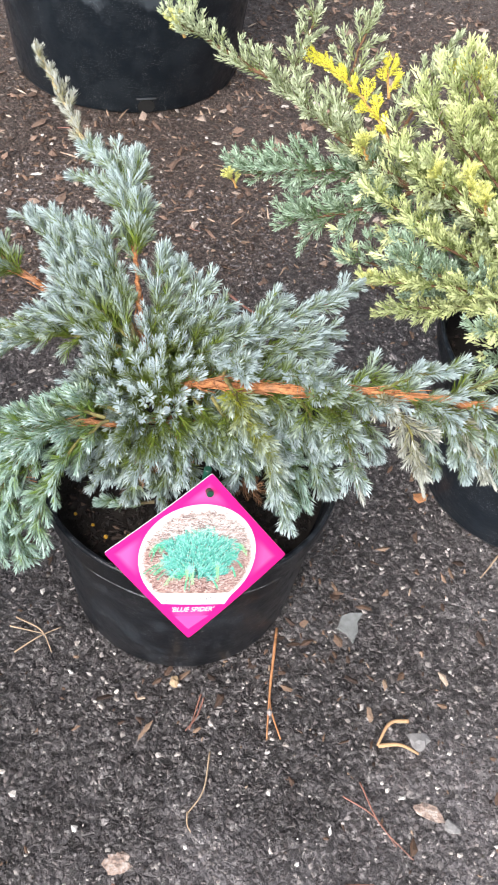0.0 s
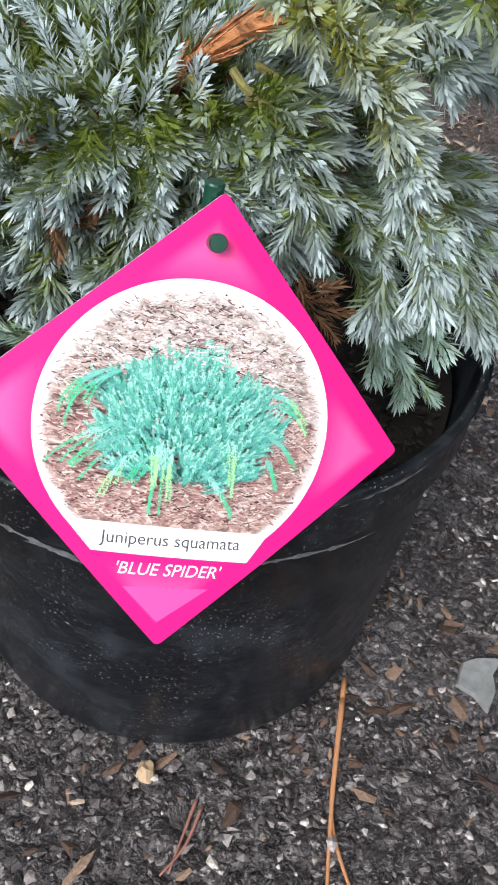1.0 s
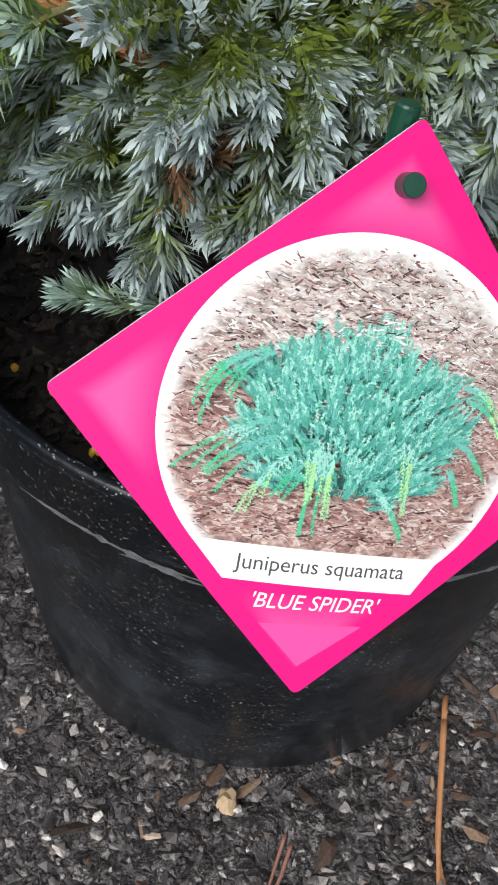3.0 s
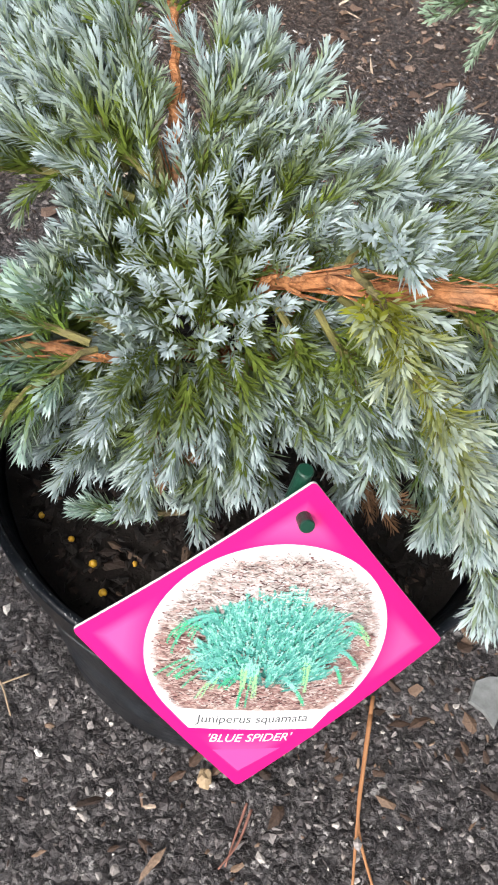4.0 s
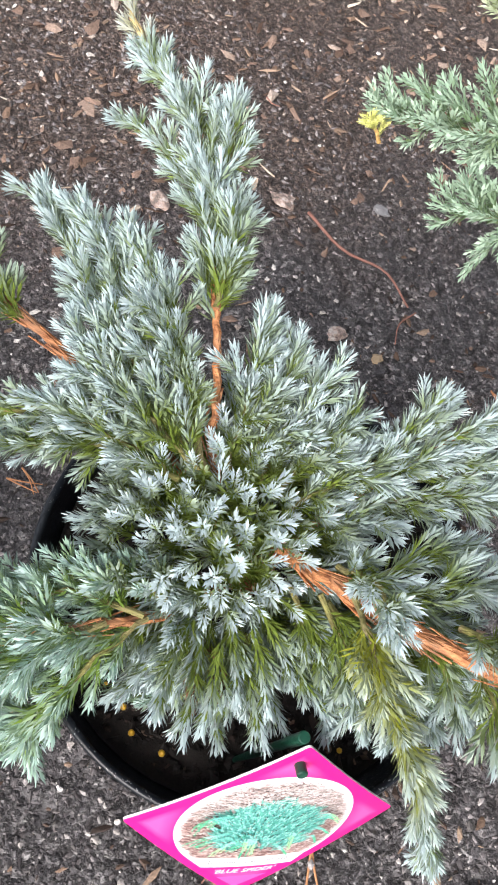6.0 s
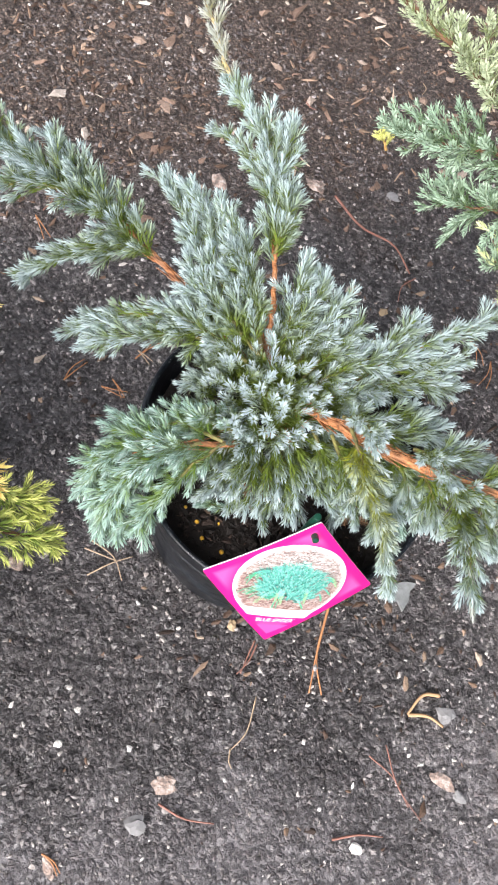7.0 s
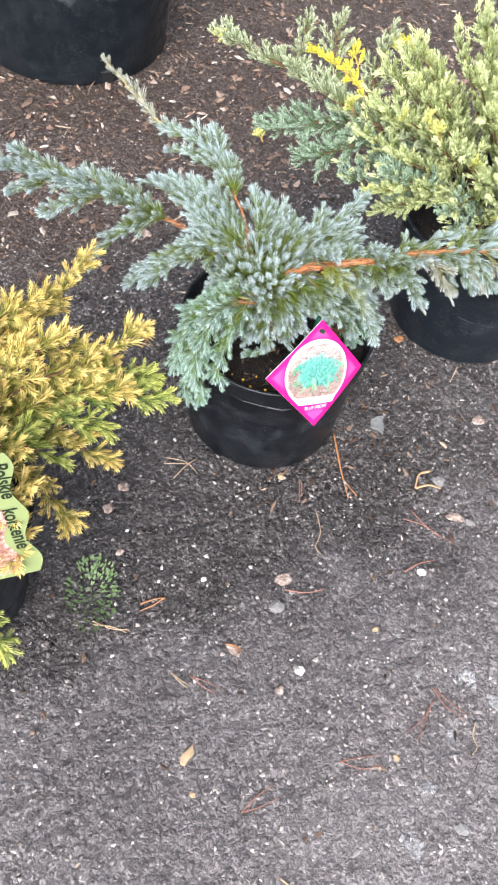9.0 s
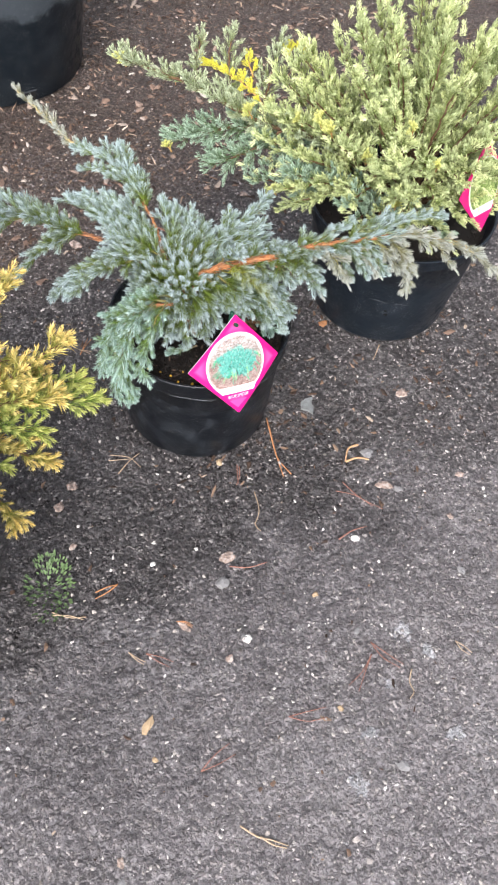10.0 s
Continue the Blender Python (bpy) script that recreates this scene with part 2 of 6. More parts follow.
    # ground near the two spots is darker and shinier
    mask = k.math("ADD", from_dark_spots(k), k.math("MULTIPLY", k.noise(7, 5, 0.6), 0.30))
    blackish = k.ramp(mask, [(0.27, 1.0), (0.46, 0.0)])
    c = k.mix(k.math("MULTIPLY", blackish, 0.38), c, k.mix(1.0, c, (0.42, 0.43, 0.46), "MULTIPLY"))
    shine = k.ramp(k.noise(90, 4), [(0.3, 0.34), (0.7, 0.62)])
    k.color(c).rough(k.math("SUBTRACT", shine, k.math("MULTIPLY", blackish, 0.18)))
    k.bump(k.math("SUBTRACT", 1.0, deep), 0.0065, 1.0).bump(k.noise(330, 4, 0.65), 0.0016, 0.8).bump(k.noise(1100, 2), 0.0005, 0.5)
    return k.m


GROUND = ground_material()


def chips_material(name, stops, rough=0.6, blackish=0.0):
    k = Mat(name, rough, spec=0.35)
    c = k.ramp(k.island(), stops)
    if blackish:
        # grains near the same two spots are darker and shinier
        mask = k.ramp(k.math("ADD", from_dark_spots(k), k.math("MULTIPLY", k.noise(7, 5, 0.6), 0.30)), [(0.27, 1.0), (0.46, 0.0)])
        c = k.mix(k.math("MULTIPLY", mask, blackish), c, (0.018, 0.016, 0.016))
        k.rough(k.math("SUBTRACT", rough, k.math("MULTIPLY", mask, 0.16)))
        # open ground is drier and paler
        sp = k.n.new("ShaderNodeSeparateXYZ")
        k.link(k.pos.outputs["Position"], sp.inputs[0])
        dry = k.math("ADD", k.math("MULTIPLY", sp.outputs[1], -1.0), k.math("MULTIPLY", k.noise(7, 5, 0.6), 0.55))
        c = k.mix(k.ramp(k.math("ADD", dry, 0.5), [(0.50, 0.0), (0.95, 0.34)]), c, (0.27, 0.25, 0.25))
        c = powder(k, c)
    c = k.mix(1.0, c, k.ramp(k.noise(800, 4), [(0.3, 0.6), (0.75, 1.35)]), "MULTIPLY")
    k.color(c).bump(k.noise(900, 3), 0.0005, 0.6)
    return k.m


GRAVEL = chips_material("gravel", [(0.0, (0.075, 0.068, 0.065)), (0.36, (0.14, 0.130, 0.128)), (0.60, (0.26, 0.243, 0.235)),
                                   (0.76, (0.36, 0.325, 0.30)), (0.90, (0.48, 0.45, 0.42)), (1.0, (0.68, 0.66, 0.62))])
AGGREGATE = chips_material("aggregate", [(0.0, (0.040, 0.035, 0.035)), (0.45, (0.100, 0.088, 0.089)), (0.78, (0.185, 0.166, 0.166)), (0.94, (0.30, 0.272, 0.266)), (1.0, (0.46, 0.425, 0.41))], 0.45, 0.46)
PALE_GRIT = chips_material("pale_grit", [(0.0, (0.24, 0.22, 0.215)), (0.5, (0.36, 0.335, 0.32)), (0.85, (0.50, 0.47, 0.44)), (1.0, (0.70, 0.68, 0.66))], 0.6)
MULCH = chips_material("bark_crumbs", [(0.0, (0.030, 0.019, 0.014)), (0.5, (0.085, 0.052, 0.036)), (0.82, (0.19, 0.125, 0.085)), (0.95, (0.34, 0.25, 0.18)), (1.0, (0.5, 0.42, 0.34))], 0.7)
SOIL = chips_material("potting_soil", [(0.0, (0.006, 0.0045, 0.004)), (0.8, (0.014, 0.010, 0.008)), (0.95, (0.035, 0.022, 0.016)), (1.0, (0.12, 0.08, 0.055))], 0.8)


STONE_WHITE = plain("white_stone", (0.74, 0.72, 0.68))
STONE_GREY = plain("grey_stone", (0.27, 0.265, 0.265), 0.6, 0.6, 180)
SHARD_GREY = plain("slate_chip", (0.25, 0.265, 0.265), 0.35, 0.8, 190)
pk = Mat("pinkish_stone", 0.75)
pk.color(pk.ramp(pk.noise(170, 4, 0.65), [(0.38, (0.16, 0.13, 0.115)), (0.48, (0.32, 0.23, 0.19)), (0.58, (0.42, 0.36, 0.32)), (0.70, (0.50, 0.45, 0.41))])).bump(pk.noise(300, 4), 0.0015)
STONE_PINK = pk.m
STONE_TAN = plain("tan_chip", (0.42, 0.31, 0.19))
NEEDLE_ORANGE = plain("orange_dry_needle", (0.46, 0.22, 0.10))
NEEDLE_RED = plain("red_dry_needle", (0.30, 0.145, 0.11))
NEEDLE_TAN = plain("tan_dry_stalk", (0.46, 0.35, 0.24))
NEEDLE_CURL = plain("orange_tan_needle", (0.52, 0.33, 0.18))
LEAF_GREEN = plain("weed_leaf", (0.16, 0.25, 0.105), 0.6, 0.6, 120)
PELLET = plain("yellow_pellet", (0.62, 0.36, 0.03), 0.4)
PEG_GREEN = plain("green_plastic", (0.007, 0.052, 0.032), 0.3, 0.3)


# ---- mesh helpers ----
def mesh_np(name, verts, faces, mats, index=None, smooth=False, age=None):
    """A mesh from arrays: verts (n,3), faces (m,k) of one size."""
    verts, faces = np.asarray(verts, np.float32), np.asarray(faces, np.int32)
    me = bpy.data.meshes.new(name)
    m, k = faces.shape
    me.vertices.add(len(verts))
    me.vertices.foreach_set("co", verts.ravel())
    me.loops.add(m * k)
    me.loops.foreach_set("vertex_index", faces.ravel())
    me.polygons.add(m)
    me.polygons.foreach_set("loop_start", np.arange(0, m * k, k, dtype=np.int32))
    me.polygons.foreach_set("loop_total", np.full(m, k, np.int32))
    for mt in mats:
        me.materials.append(mt)
    if index is not None:
        me.polygons.foreach_set("material_index", np.asarray(index, np.int32))
    me.polygons.foreach_set("use_smooth", np.full(m, smooth))
    if age is not None:
        a = me.attributes.new("age", "FLOAT", "POINT")
        a.data.foreach_set("value", np.asarray(age, np.float32))
    me.update()
    me.validate()
    return me


def part(name, data, parent, label="", kind=""):
    ob = new(name, data)
    ob.parent = parent
    return tagged(ob, label, kind=kind)


def thing(name, label, category, group="", kind="", at=(0, 0, 0)):
    ob = new(name)
    ob.location = at
    ob.empty_display_size = 0.02
    return tagged(ob, label, category, group, kind)


def lathe(profile, n=96, wob=0.0, seed=0):
    """A turned surface round z from (r, z) pairs, closed at both ends where r is 0."""
    a = np.linspace(0, 2 * np.pi, n, endpoint=False)
    rng = np.random.RandomState(seed)
    w = 1 + wob * (np.sin(2 * a + rng.rand() * 6) + 0.5 * np.sin(3 * a + rng.rand() * 6))
    v = np.concatenate([np.c_[r * w * np.cos(a), r * w * np.sin(a), np.full(n, z)] for r, z in profile])
    f = []
    for i in range(len(profile) - 1):
        j = np.arange(n)
        k = (j + 1) % n
        f.append(np.c_[i * n + j, i * n + k, (i + 1) * n + k, (i + 1) * n + j])
    return v, np.concatenate(f)


def spline(pts, n):
    """Catmull-Rom through the points, n samples."""
    p = np.asarray(pts, float)
    p = np.vstack([2 * p[0] - p[1], p, 2 * p[-1] - p[-2]])
    out = []
    for s in np.linspace(0, len(p) - 3 - 1e-6, n):
        i = int(s)
        t = s - i
        a, b, c, d = p[i:i + 4]
        out.append(0.5 * (2 * b + (c - a) * t + (2 * a - 5 * b + 4 * c - d) * t * t + (3 * b - 3 * c + d - a) * t ** 3))
    return np.array(out)


def unit(v):
    v = np.asarray(v, float)
    return v / max(np.linalg.norm(v), 1e-9)


def tube(path, radii, sides=7, rough=0.0, rng=None):
    """A tapered tube along a path (quads)."""
    path = np.asarray(path)
    n = len(path)
    radii = np.broadcast_to(radii, n)
    tang = np.gradient(path, axis=0)
    ref = np.array([0.3, 0.2, 1.0])
    rings = []
    for i in range(n):
        t = unit(tang[i])
        s = unit(np.cross(t, ref))
        u = np.cross(s, t)
        a = np.linspace(0, 2 * np.pi, sides, endpoint=False)
        r = radii[i] * (1 + (rough * rng.randn(sides) if rng is not None else 0))
        rings.append(path[i] + (np.cos(a) * r)[:, None] * s + (np.sin(a) * r)[:, None] * u)
    v = np.concatenate(rings)
    j = np.arange(sides)
    k = (j + 1) % sides
    f = np.concatenate([np.c_[i * sides + j, i * sides + k, (i + 1) * sides + k, (i + 1) * sides + j] for i in range(n - 1)])
    v = np.vstack([v, path[0], path[-1]])
    cap = [np.c_[k, j, np.full(sides, len(v) - 2), np.full(sides, len(v) - 2)]]
    b = (n - 1) * sides
    cap.append(np.c_[b + j, b + k, np.full(sides, len(v) - 1), np.full(sides, len(v) - 1)])
    tri = np.concatenate(cap)[:, :3]
    q = np.concatenate([f[:, [0, 1, 2]], f[:, [0, 2, 3]]])
    return v, np.concatenate([q, tri])


def join(pieces):
    """Joins (verts, faces) pairs of one face size."""
    vs, fs, off = [], [], 0
    for v, f in pieces:
        vs.append(v)
        fs.append(np.asarray(f) + off)
        off += len(v)
    return np.concatenate(vs), np.concatenate(fs)


# ---- conifer foliage ----
def shoot(rng, length, spacing, nlen, width, open_deg, bend=0.15, old=0.5):
    """A shoot along +z with needles in threes. Returns verts, tris, face material (0 inner, 1 outer), age."""
    m = max(3, int(length / spacing))
    t = np.repeat((np.arange(m) + 0.5) / m, 3)
    phi = np.tile(np.arange(3) * 2 * np.pi / 3, m) + np.repeat(np.arange(m) * np.pi / 3, 3) + rng.randn(3 * m) * 0.22
    tt = np.clip(t + rng.randn(3 * m) * 0.02, 0, 1)
    ax = np.c_[np.zeros_like(tt), bend * length * tt ** 2, length * tt]
    dz = np.c_[np.zeros_like(tt), 2 * bend * tt, np.ones_like(tt)]
    dz /= np.linalg.norm(dz, axis=1)[:, None]
    rad = np.c_[np.cos(phi), np.sin(phi), np.zeros_like(phi)]
    rad -= dz * (rad * dz).sum(1)[:, None]
    rad /= np.linalg.norm(rad, axis=1)[:, None]
    ang = np.radians(open_deg) * (1.10 - 0.32 * tt ** 3) + rng.randn(len(tt)) * 0.11
    d = dz * np.cos(ang)[:, None] + rad * np.sin(ang)[:, None]
    nrm = dz * np.sin(ang)[:, None] - rad * np.cos(ang)[:, None]
    side = np.cross(d, nrm)
    ln = (nlen * (0.82 + 0.3 * np.sin(np.pi * (0.2 + 0.7 * tt))) * (1 - 0.22 * tt ** 5) * (1 + rng.randn(len(tt)) * 0.10))[:, None]
    w = (width * (1 + rng.randn(len(tt)) * 0.12))[:, None]
    b = ax + rad * 0.0005
    # a slim keeled lance: widest past its middle
    mid = b + d * ln * 0.47
    v = np.stack([mid - side * w * 0.5, mid + side * w * 0.5, b - nrm * w * 0.3, b + d * ln + nrm * ln * 0.05], 1).reshape(-1, 3)
    tri = np.array([[0, 1, 3], [0, 2, 1], [0, 3, 2], [3, 1, 2]])
    mat, per = [0, 0, 1, 1], 4
    tri = tri[None] + (np.arange(len(tt)) * per)[:, None, None]
    mat = np.tile(mat, len(tt))
    age = np.repeat(np.clip(old * (1 - tt) ** 1.3 + rng.randn(len(tt)) * 0.05, 0, 1), per)
    return v, tri.reshape(-1, 3), mat, age


def rot_to(z, up):
    """Rotation whose z is the direction and whose y lies towards up."""
    z = unit(z)
    y = np.asarray(up, float) - z * np.dot(up, z)
    if np.linalg.norm(y) < 1e-4:
        y = np.array([1.0, 0, 0]) - z * z[0]
    y = unit(y)
    return np.c_[np.cross(y, z), y, z]


def spray(rng, length, kind):
    """A side branchlet along +z: a leader with shoots to both sides, mostly in one plane (x)."""
    p = kind
    parts = []
    s = shoot(rng, length, p["gap"], p["needle"], p["width"], p["open"], p["bend"], p["old"])
    parts.append((s, np.eye(3), np.zeros(3), 0.0))
    n = max(1, int(length / p["every"]))
    for i in range(n):
        t = 0.10 + 0.78 * (i + rng.rand() * 0.5) / n
        sgn = 1 if (i + (rng.rand() < 0.15)) % 2 else -1
        az = (0 if sgn > 0 else np.pi) + rng.randn() * p["twist"]
        a = np.radians(p["fork"] + rng.randn() * 7)
        d = np.array([np.sin(a) * np.cos(az), np.sin(a) * np.sin(az) + 2 * p["bend"] * t * np.cos(a), np.cos(a)])
        ln = length * (p["side"] * (1 - 0.55 * t)) * (0.8 + 0.45 * rng.rand())
        sh = shoot(rng, max(ln, 0.009), p["gap"], p["needle"] * 0.95, p["width"], p["open"], p["bend"] * 1.2, 0.8 * p["old"])
        parts.append((sh, rot_to(d, (0, 1, 0.2)), np.array([0, p["bend"] * length * t * t, length * t]), 0.28 * (1 - t)))
    vs, fs, ms, ags, off = [], [], [], [], 0
    for (v, f, m, a), r, o, add in parts:
        vs.append(v @ r.T + o)
        fs.append(f + off)
        ms.append(m)
        ags.append(np.clip(a + add, 0, 1))
        off += len(v)
    return np.concatenate(vs), np.concatenate(fs), np.concatenate(ms), np.concatenate(ags)


BLUE_KIND = dict(gap=0.00094, needle=0.0060, width=0.00108, open=37, bend=-0.06, every=0.0105, twist=0.6, fork=33, side=0.62, old=0.72)
GREEN_KIND = dict(gap=0.0019, needle=0.0056, width=0.0017, open=37, bend=0.03, every=0.0105, twist=1.4, fork=40, side=0.56, old=0.85)
GOLD_KIND = dict(gap=0.0015, needle=0.0092, width=0.0016, open=37, bend=0.03, every=0.0115, twist=1.0, fork=44, side=0.56, old=0.95)


class Sprays:
    """A store of branchlets of one kind, from which branches are dressed."""

    def __init__(self, seed, kind, lengths):
        rng = np.random.RandomState(seed)
        self.made = [(l, spray(rng, l, kind)) for l in lengths]
        self.buds = [shoot(rng, l, kind["gap"], kind["needle"], kind["width"], kind["open"], 0.0, 0.35) for l in (0.012, 0.016, 0.020, 0.026)]

    def pick(self, rng, length):
        best = sorted(self.made, key=lambda m: abs(m[0] - length) + rng.rand() * 0.008)[0]
        return best[1], length / best[0]


def dressed(name, placed, mats, parent, label="", kind=""):
    """One foliage mesh from placed branchlets: (arrays, scale, rotation, origin, added age)."""
    if not placed:
        return None
    vs, fs, ms, ags, off = [], [], [], [], 0
    for (v, f, m, a), sc, r, o, add in placed:
        vs.append((v * sc) @ r.T + o)
        fs.append(f + off)
        ms.append(m)
        ags.append(np.clip(a + add, 0, 1))
        off += len(v)
    me = mesh_np(name, np.concatenate(vs), np.concatenate(fs), mats, np.concatenate(ms), age=np.concatenate(ags))
    return part(name, me, parent, label, kind)


def dress_path(rng, path, store, start, step, len0, len1, spread=52, upbias=0.0, droop=0.0, old=0.2, skip_under=0.6, end=1.0, sizes=0.25):
    """Branchlets along a sampled path."""
    seg = np.r_[0, np.cumsum(np.linalg.norm(np.diff(path, axis=0), axis=1))]
    tot = seg[-1]
    out = []
    s, i = start * tot, rng.randint(2)
    while s < tot * end:
        f = s / tot
        p = np.array([np.interp(s, seg, path[:, k]) for k in range(3)])
        q = np.array([np.interp(min(s + 0.004, tot + 0), seg, path[:, k]) for k in range(3)])
        if s + 0.004 > tot:
            q, p0 = path[-1], path[-2]
            t = unit(q - p0)
        else:
            t = unit(q - p)
        sd = unit(np.cross(t, (0, 0, 1)))
        up = np.cross(sd, t)
        az = (0.0 if i % 2 else np.pi) + rng.randn() * 0.7
        if np.sin(az) < -0.35 and rng.rand() < skip_under:
            az = -az
        a = np.radians(spread * (1 - 0.35 * f) + rng.randn() * 8)
        rad = np.cos(az) * sd + np.sin(az) * up
        d = t * np.cos(a) + rad * np.sin(a) + np.array([0, 0, upbias - droop])
        ln = (len0 + (len1 - len0) * f) * (1 + rng.randn() * sizes)
        ln = max(ln, 0.012)
        arr, sc = store.pick(rng, ln)
        out.append((arr, sc, rot_to(d, (0, 0, 1) + rng.randn(3) * 0.35), p, old * (1 - f) + rng.randn() * 0.06))
        s += step * (0.7 + 0.6 * rng.rand())
        i += 1
    if end >= 1.0:
        arr, sc = store.pick(rng, len1 * 1.1)
        out.append((arr, sc, rot_to(path[-1] - path[-3], (0, 0, 1)), path[-1] - unit(path[-1] - path[-3]) * len1 * 0.4, 0))
    return out


# ---- ground ----
def value_noise(x, y, cell, seed):
    """Smooth random heights on a grid of the cell size, -1 to 1."""
    rs = np.random.RandomState(seed)
    t = rs.uniform(-1, 1, (256, 256))
    u, w = x / cell + 1000, y / cell + 1000
    i, j = np.floor(u).astype(int), np.floor(w).astype(int)
    a, b = u - i, w - j
    a, b = a * a * (3 - 2 * a), b * b * (3 - 2 * b)
    g = lambda p, q: t[p % 256, q % 256]
    return (g(i, j) * (1 - a) + g(i + 1, j) * a) * (1 - b) + (g(i, j + 1) * (1 - a) + g(i + 1, j + 1) * a) * b


def relief(x, y):
    """The asphalt's surface: bedded stones with crevices, over gentle dips."""
    h = 0.0022 * value_noise(x, y, 0.11, 1) + 0.0006 * value_noise(x, y, 0.03, 2)
    u = x * 0.82 + y * 0.57 + 0.008 * value_noise(x, y, 0.017, 7)
    w = y * 0.82 - x * 0.57 + 0.008 * value_noise(x, y, 0.019, 8)
    h -= 0.0034 * (1 - np.abs(value_noise(u, w, 0.0125, 3))) ** 3
    h -= 0.0022 * (1 - np.abs(value_noise(w * 0.9 + u * 0.4, u * 0.9 - w * 0.4, 0.0105, 4))) ** 3
    return h + 0.0008 * value_noise(u, w, 0.007, 5) + 0.002


def build_ground():
    far = np.array([0.02, 0.06, 0.14, 0.3, 0.6, 1.2, 2.5, 5, 12, 30, 60])
    xs = np.r_[-0.62 - far[::-1], np.linspace(-0.62, 0.62, 250), 0.62 + far]
    ys = np.r_[-0.32 - far[::-1], np.linspace(-0.32, 0.72, 215), np.linspace(0.727, 1.7, 110), 1.7 + far]
    x, y = np.meshgrid(xs, ys)
    near = np.clip((1.2 - np.maximum(np.abs(x), np.abs(y - 0.6) - 0.5)) * 3, 0, 1)
    z = relief(x.ravel(), y.ravel()) * near.ravel()
    n, m = len(ys), len(xs)
    j = np.arange(n * m).reshape(n, m)
    f = np.c_[j[:-1, :-1].ravel(), j[:-1, 1:].ravel(), j[1:, 1:].ravel(), j[1:, :-1].ravel()]
    ob = new("ground", mesh_np("ground", np.c_[x.ravel(), y.ravel(), z], f, [GROUND], smooth=True))
    tagged(ob, "dark worn asphalt strewn with grit and bark crumbs", "asphalt", kind="structure")


def scatter_chips(name, count, mat, size, rng, where, flat, label, cat, long=1.0):
    """Loose crumbs in one mesh: squashed, uneven five-sided grains."""
    ring = np.arange(5) * 2 * np.pi / 5
    base = np.vstack([np.c_[np.cos(ring), np.sin(ring), np.zeros(5)], [[0.1, 0, 0.9], [0, 0.1, -0.7]]])
    n5 = np.arange(5)
    tri = np.vstack([np.c_[n5, (n5 + 1) % 5, np.full(5, 5)], np.c_[(n5 + 1) % 5, n5, np.full(5, 6)]])
    pts = where(rng, count)
    m = len(pts)
    s = size(rng, m)
    v = base[None] * (1 + rng.uniform(-0.42, 0.35, (m, 7, 3)))
    v[:, :, :2] += rng.uniform(-0.28, 0.28, (m, 7, 2))
    sc = np.c_[s * long * rng.uniform(0.8, 1.3, m), s * rng.uniform(0.6, 1.0, m), s * flat * rng.uniform(0.6, 1.2, m)]
    v = v * sc[:, None, :]
    tilt = rng.randn(m) * 0.3
    c, k = np.cos(tilt)[:, None], np.sin(tilt)[:, None]
    v = np.stack([v[:, :, 0] * c - v[:, :, 2] * k, v[:, :, 1], v[:, :, 0] * k + v[:, :, 2] * c], 2)
    a = rng.rand(m) * 6.283
    c, k = np.cos(a)[:, None], np.sin(a)[:, None]
    v = np.stack([v[:, :, 0] * c - v[:, :, 1] * k, v[:, :, 0] * k + v[:, :, 1] * c, v[:, :, 2]], 2)
    v[:, :, 0] += pts[:, 0, None]
    v[:, :, 1] += pts[:, 1, None]
    v[:, :, 2] += pts[:, 2, None] + (sc[:, 2] * 0.25)[:, None]
    f = tri[None] + (np.arange(m) * 7)[:, None, None]
    ob = new(name, mesh_np(name, v.reshape(-1, 3), f.reshape(-1, 3), [mat]))
    return tagged(ob, label, cat, kind="stuff")


def pots_at(x, y):
    return (np.hypot(x + 0.0655, y - 0.462) < 0.097) | (np.hypot(x - 0.243, y - 0.66) < 0.103) | (np.hypot(x + 0.38, y - 1.33) < 0.165) | (np.hypot(x + 0.43, y - 0.2) < 0.1)


def on_ground(rng, n):
    x, y = rng.uniform(-0.75, 0.85, n), -0.3 + 2.1 * rng.rand(n) ** 1.25
    keep = ~pots_at(x, y)
    return np.c_[x, y, relief(x, y)][keep]


def close_by(rng, n):
    x, y = rng.uniform(-0.52, 0.50, n), -0.32 + 1.35 * rng.rand(n) ** 1.15
    keep = ~pots_at(x, y)
    return np.c_[x, y, relief(x, y) - 0.0005][keep]


def lifted(rng, n):
    x, y = rng.uniform(-0.5, 0.5, n), rng.uniform(-0.32, 0.95, n)
    keep = (rng.rand(n) < 0.22 + 0.78 * np.clip(x * 1.6 - y * 1.1 + 0.55, 0, 1)) & ~pots_at(x, y)
    return np.c_[x, y, relief(x, y) + 0.0009][keep]


def in_drifts(rng, n):
    x, y = rng.uniform(-0.8, 0.8, n), rng.uniform(-0.25, 1.8, n)
    w = 0.05 + 0.12 * (y > 0.45) + 0.80 * np.clip((y - 0.53 * x - 0.84) / 0.14 + rng.randn(n) * 0.25, 0, 1) + 0.5 * np.exp(-((np.hypot(x - 0.15, y - 0.55) - 0.16) / 0.09) ** 2)
    w += 0.35 * np.exp(-((np.hypot(x + 0.0655, y - 0.462) - 0.12) / 0.04) ** 2)
    keep = (rng.rand(n) < w) & ~pots_at(x, y)
    return np.c_[x, y, relief(x, y) + 0.0004][keep]


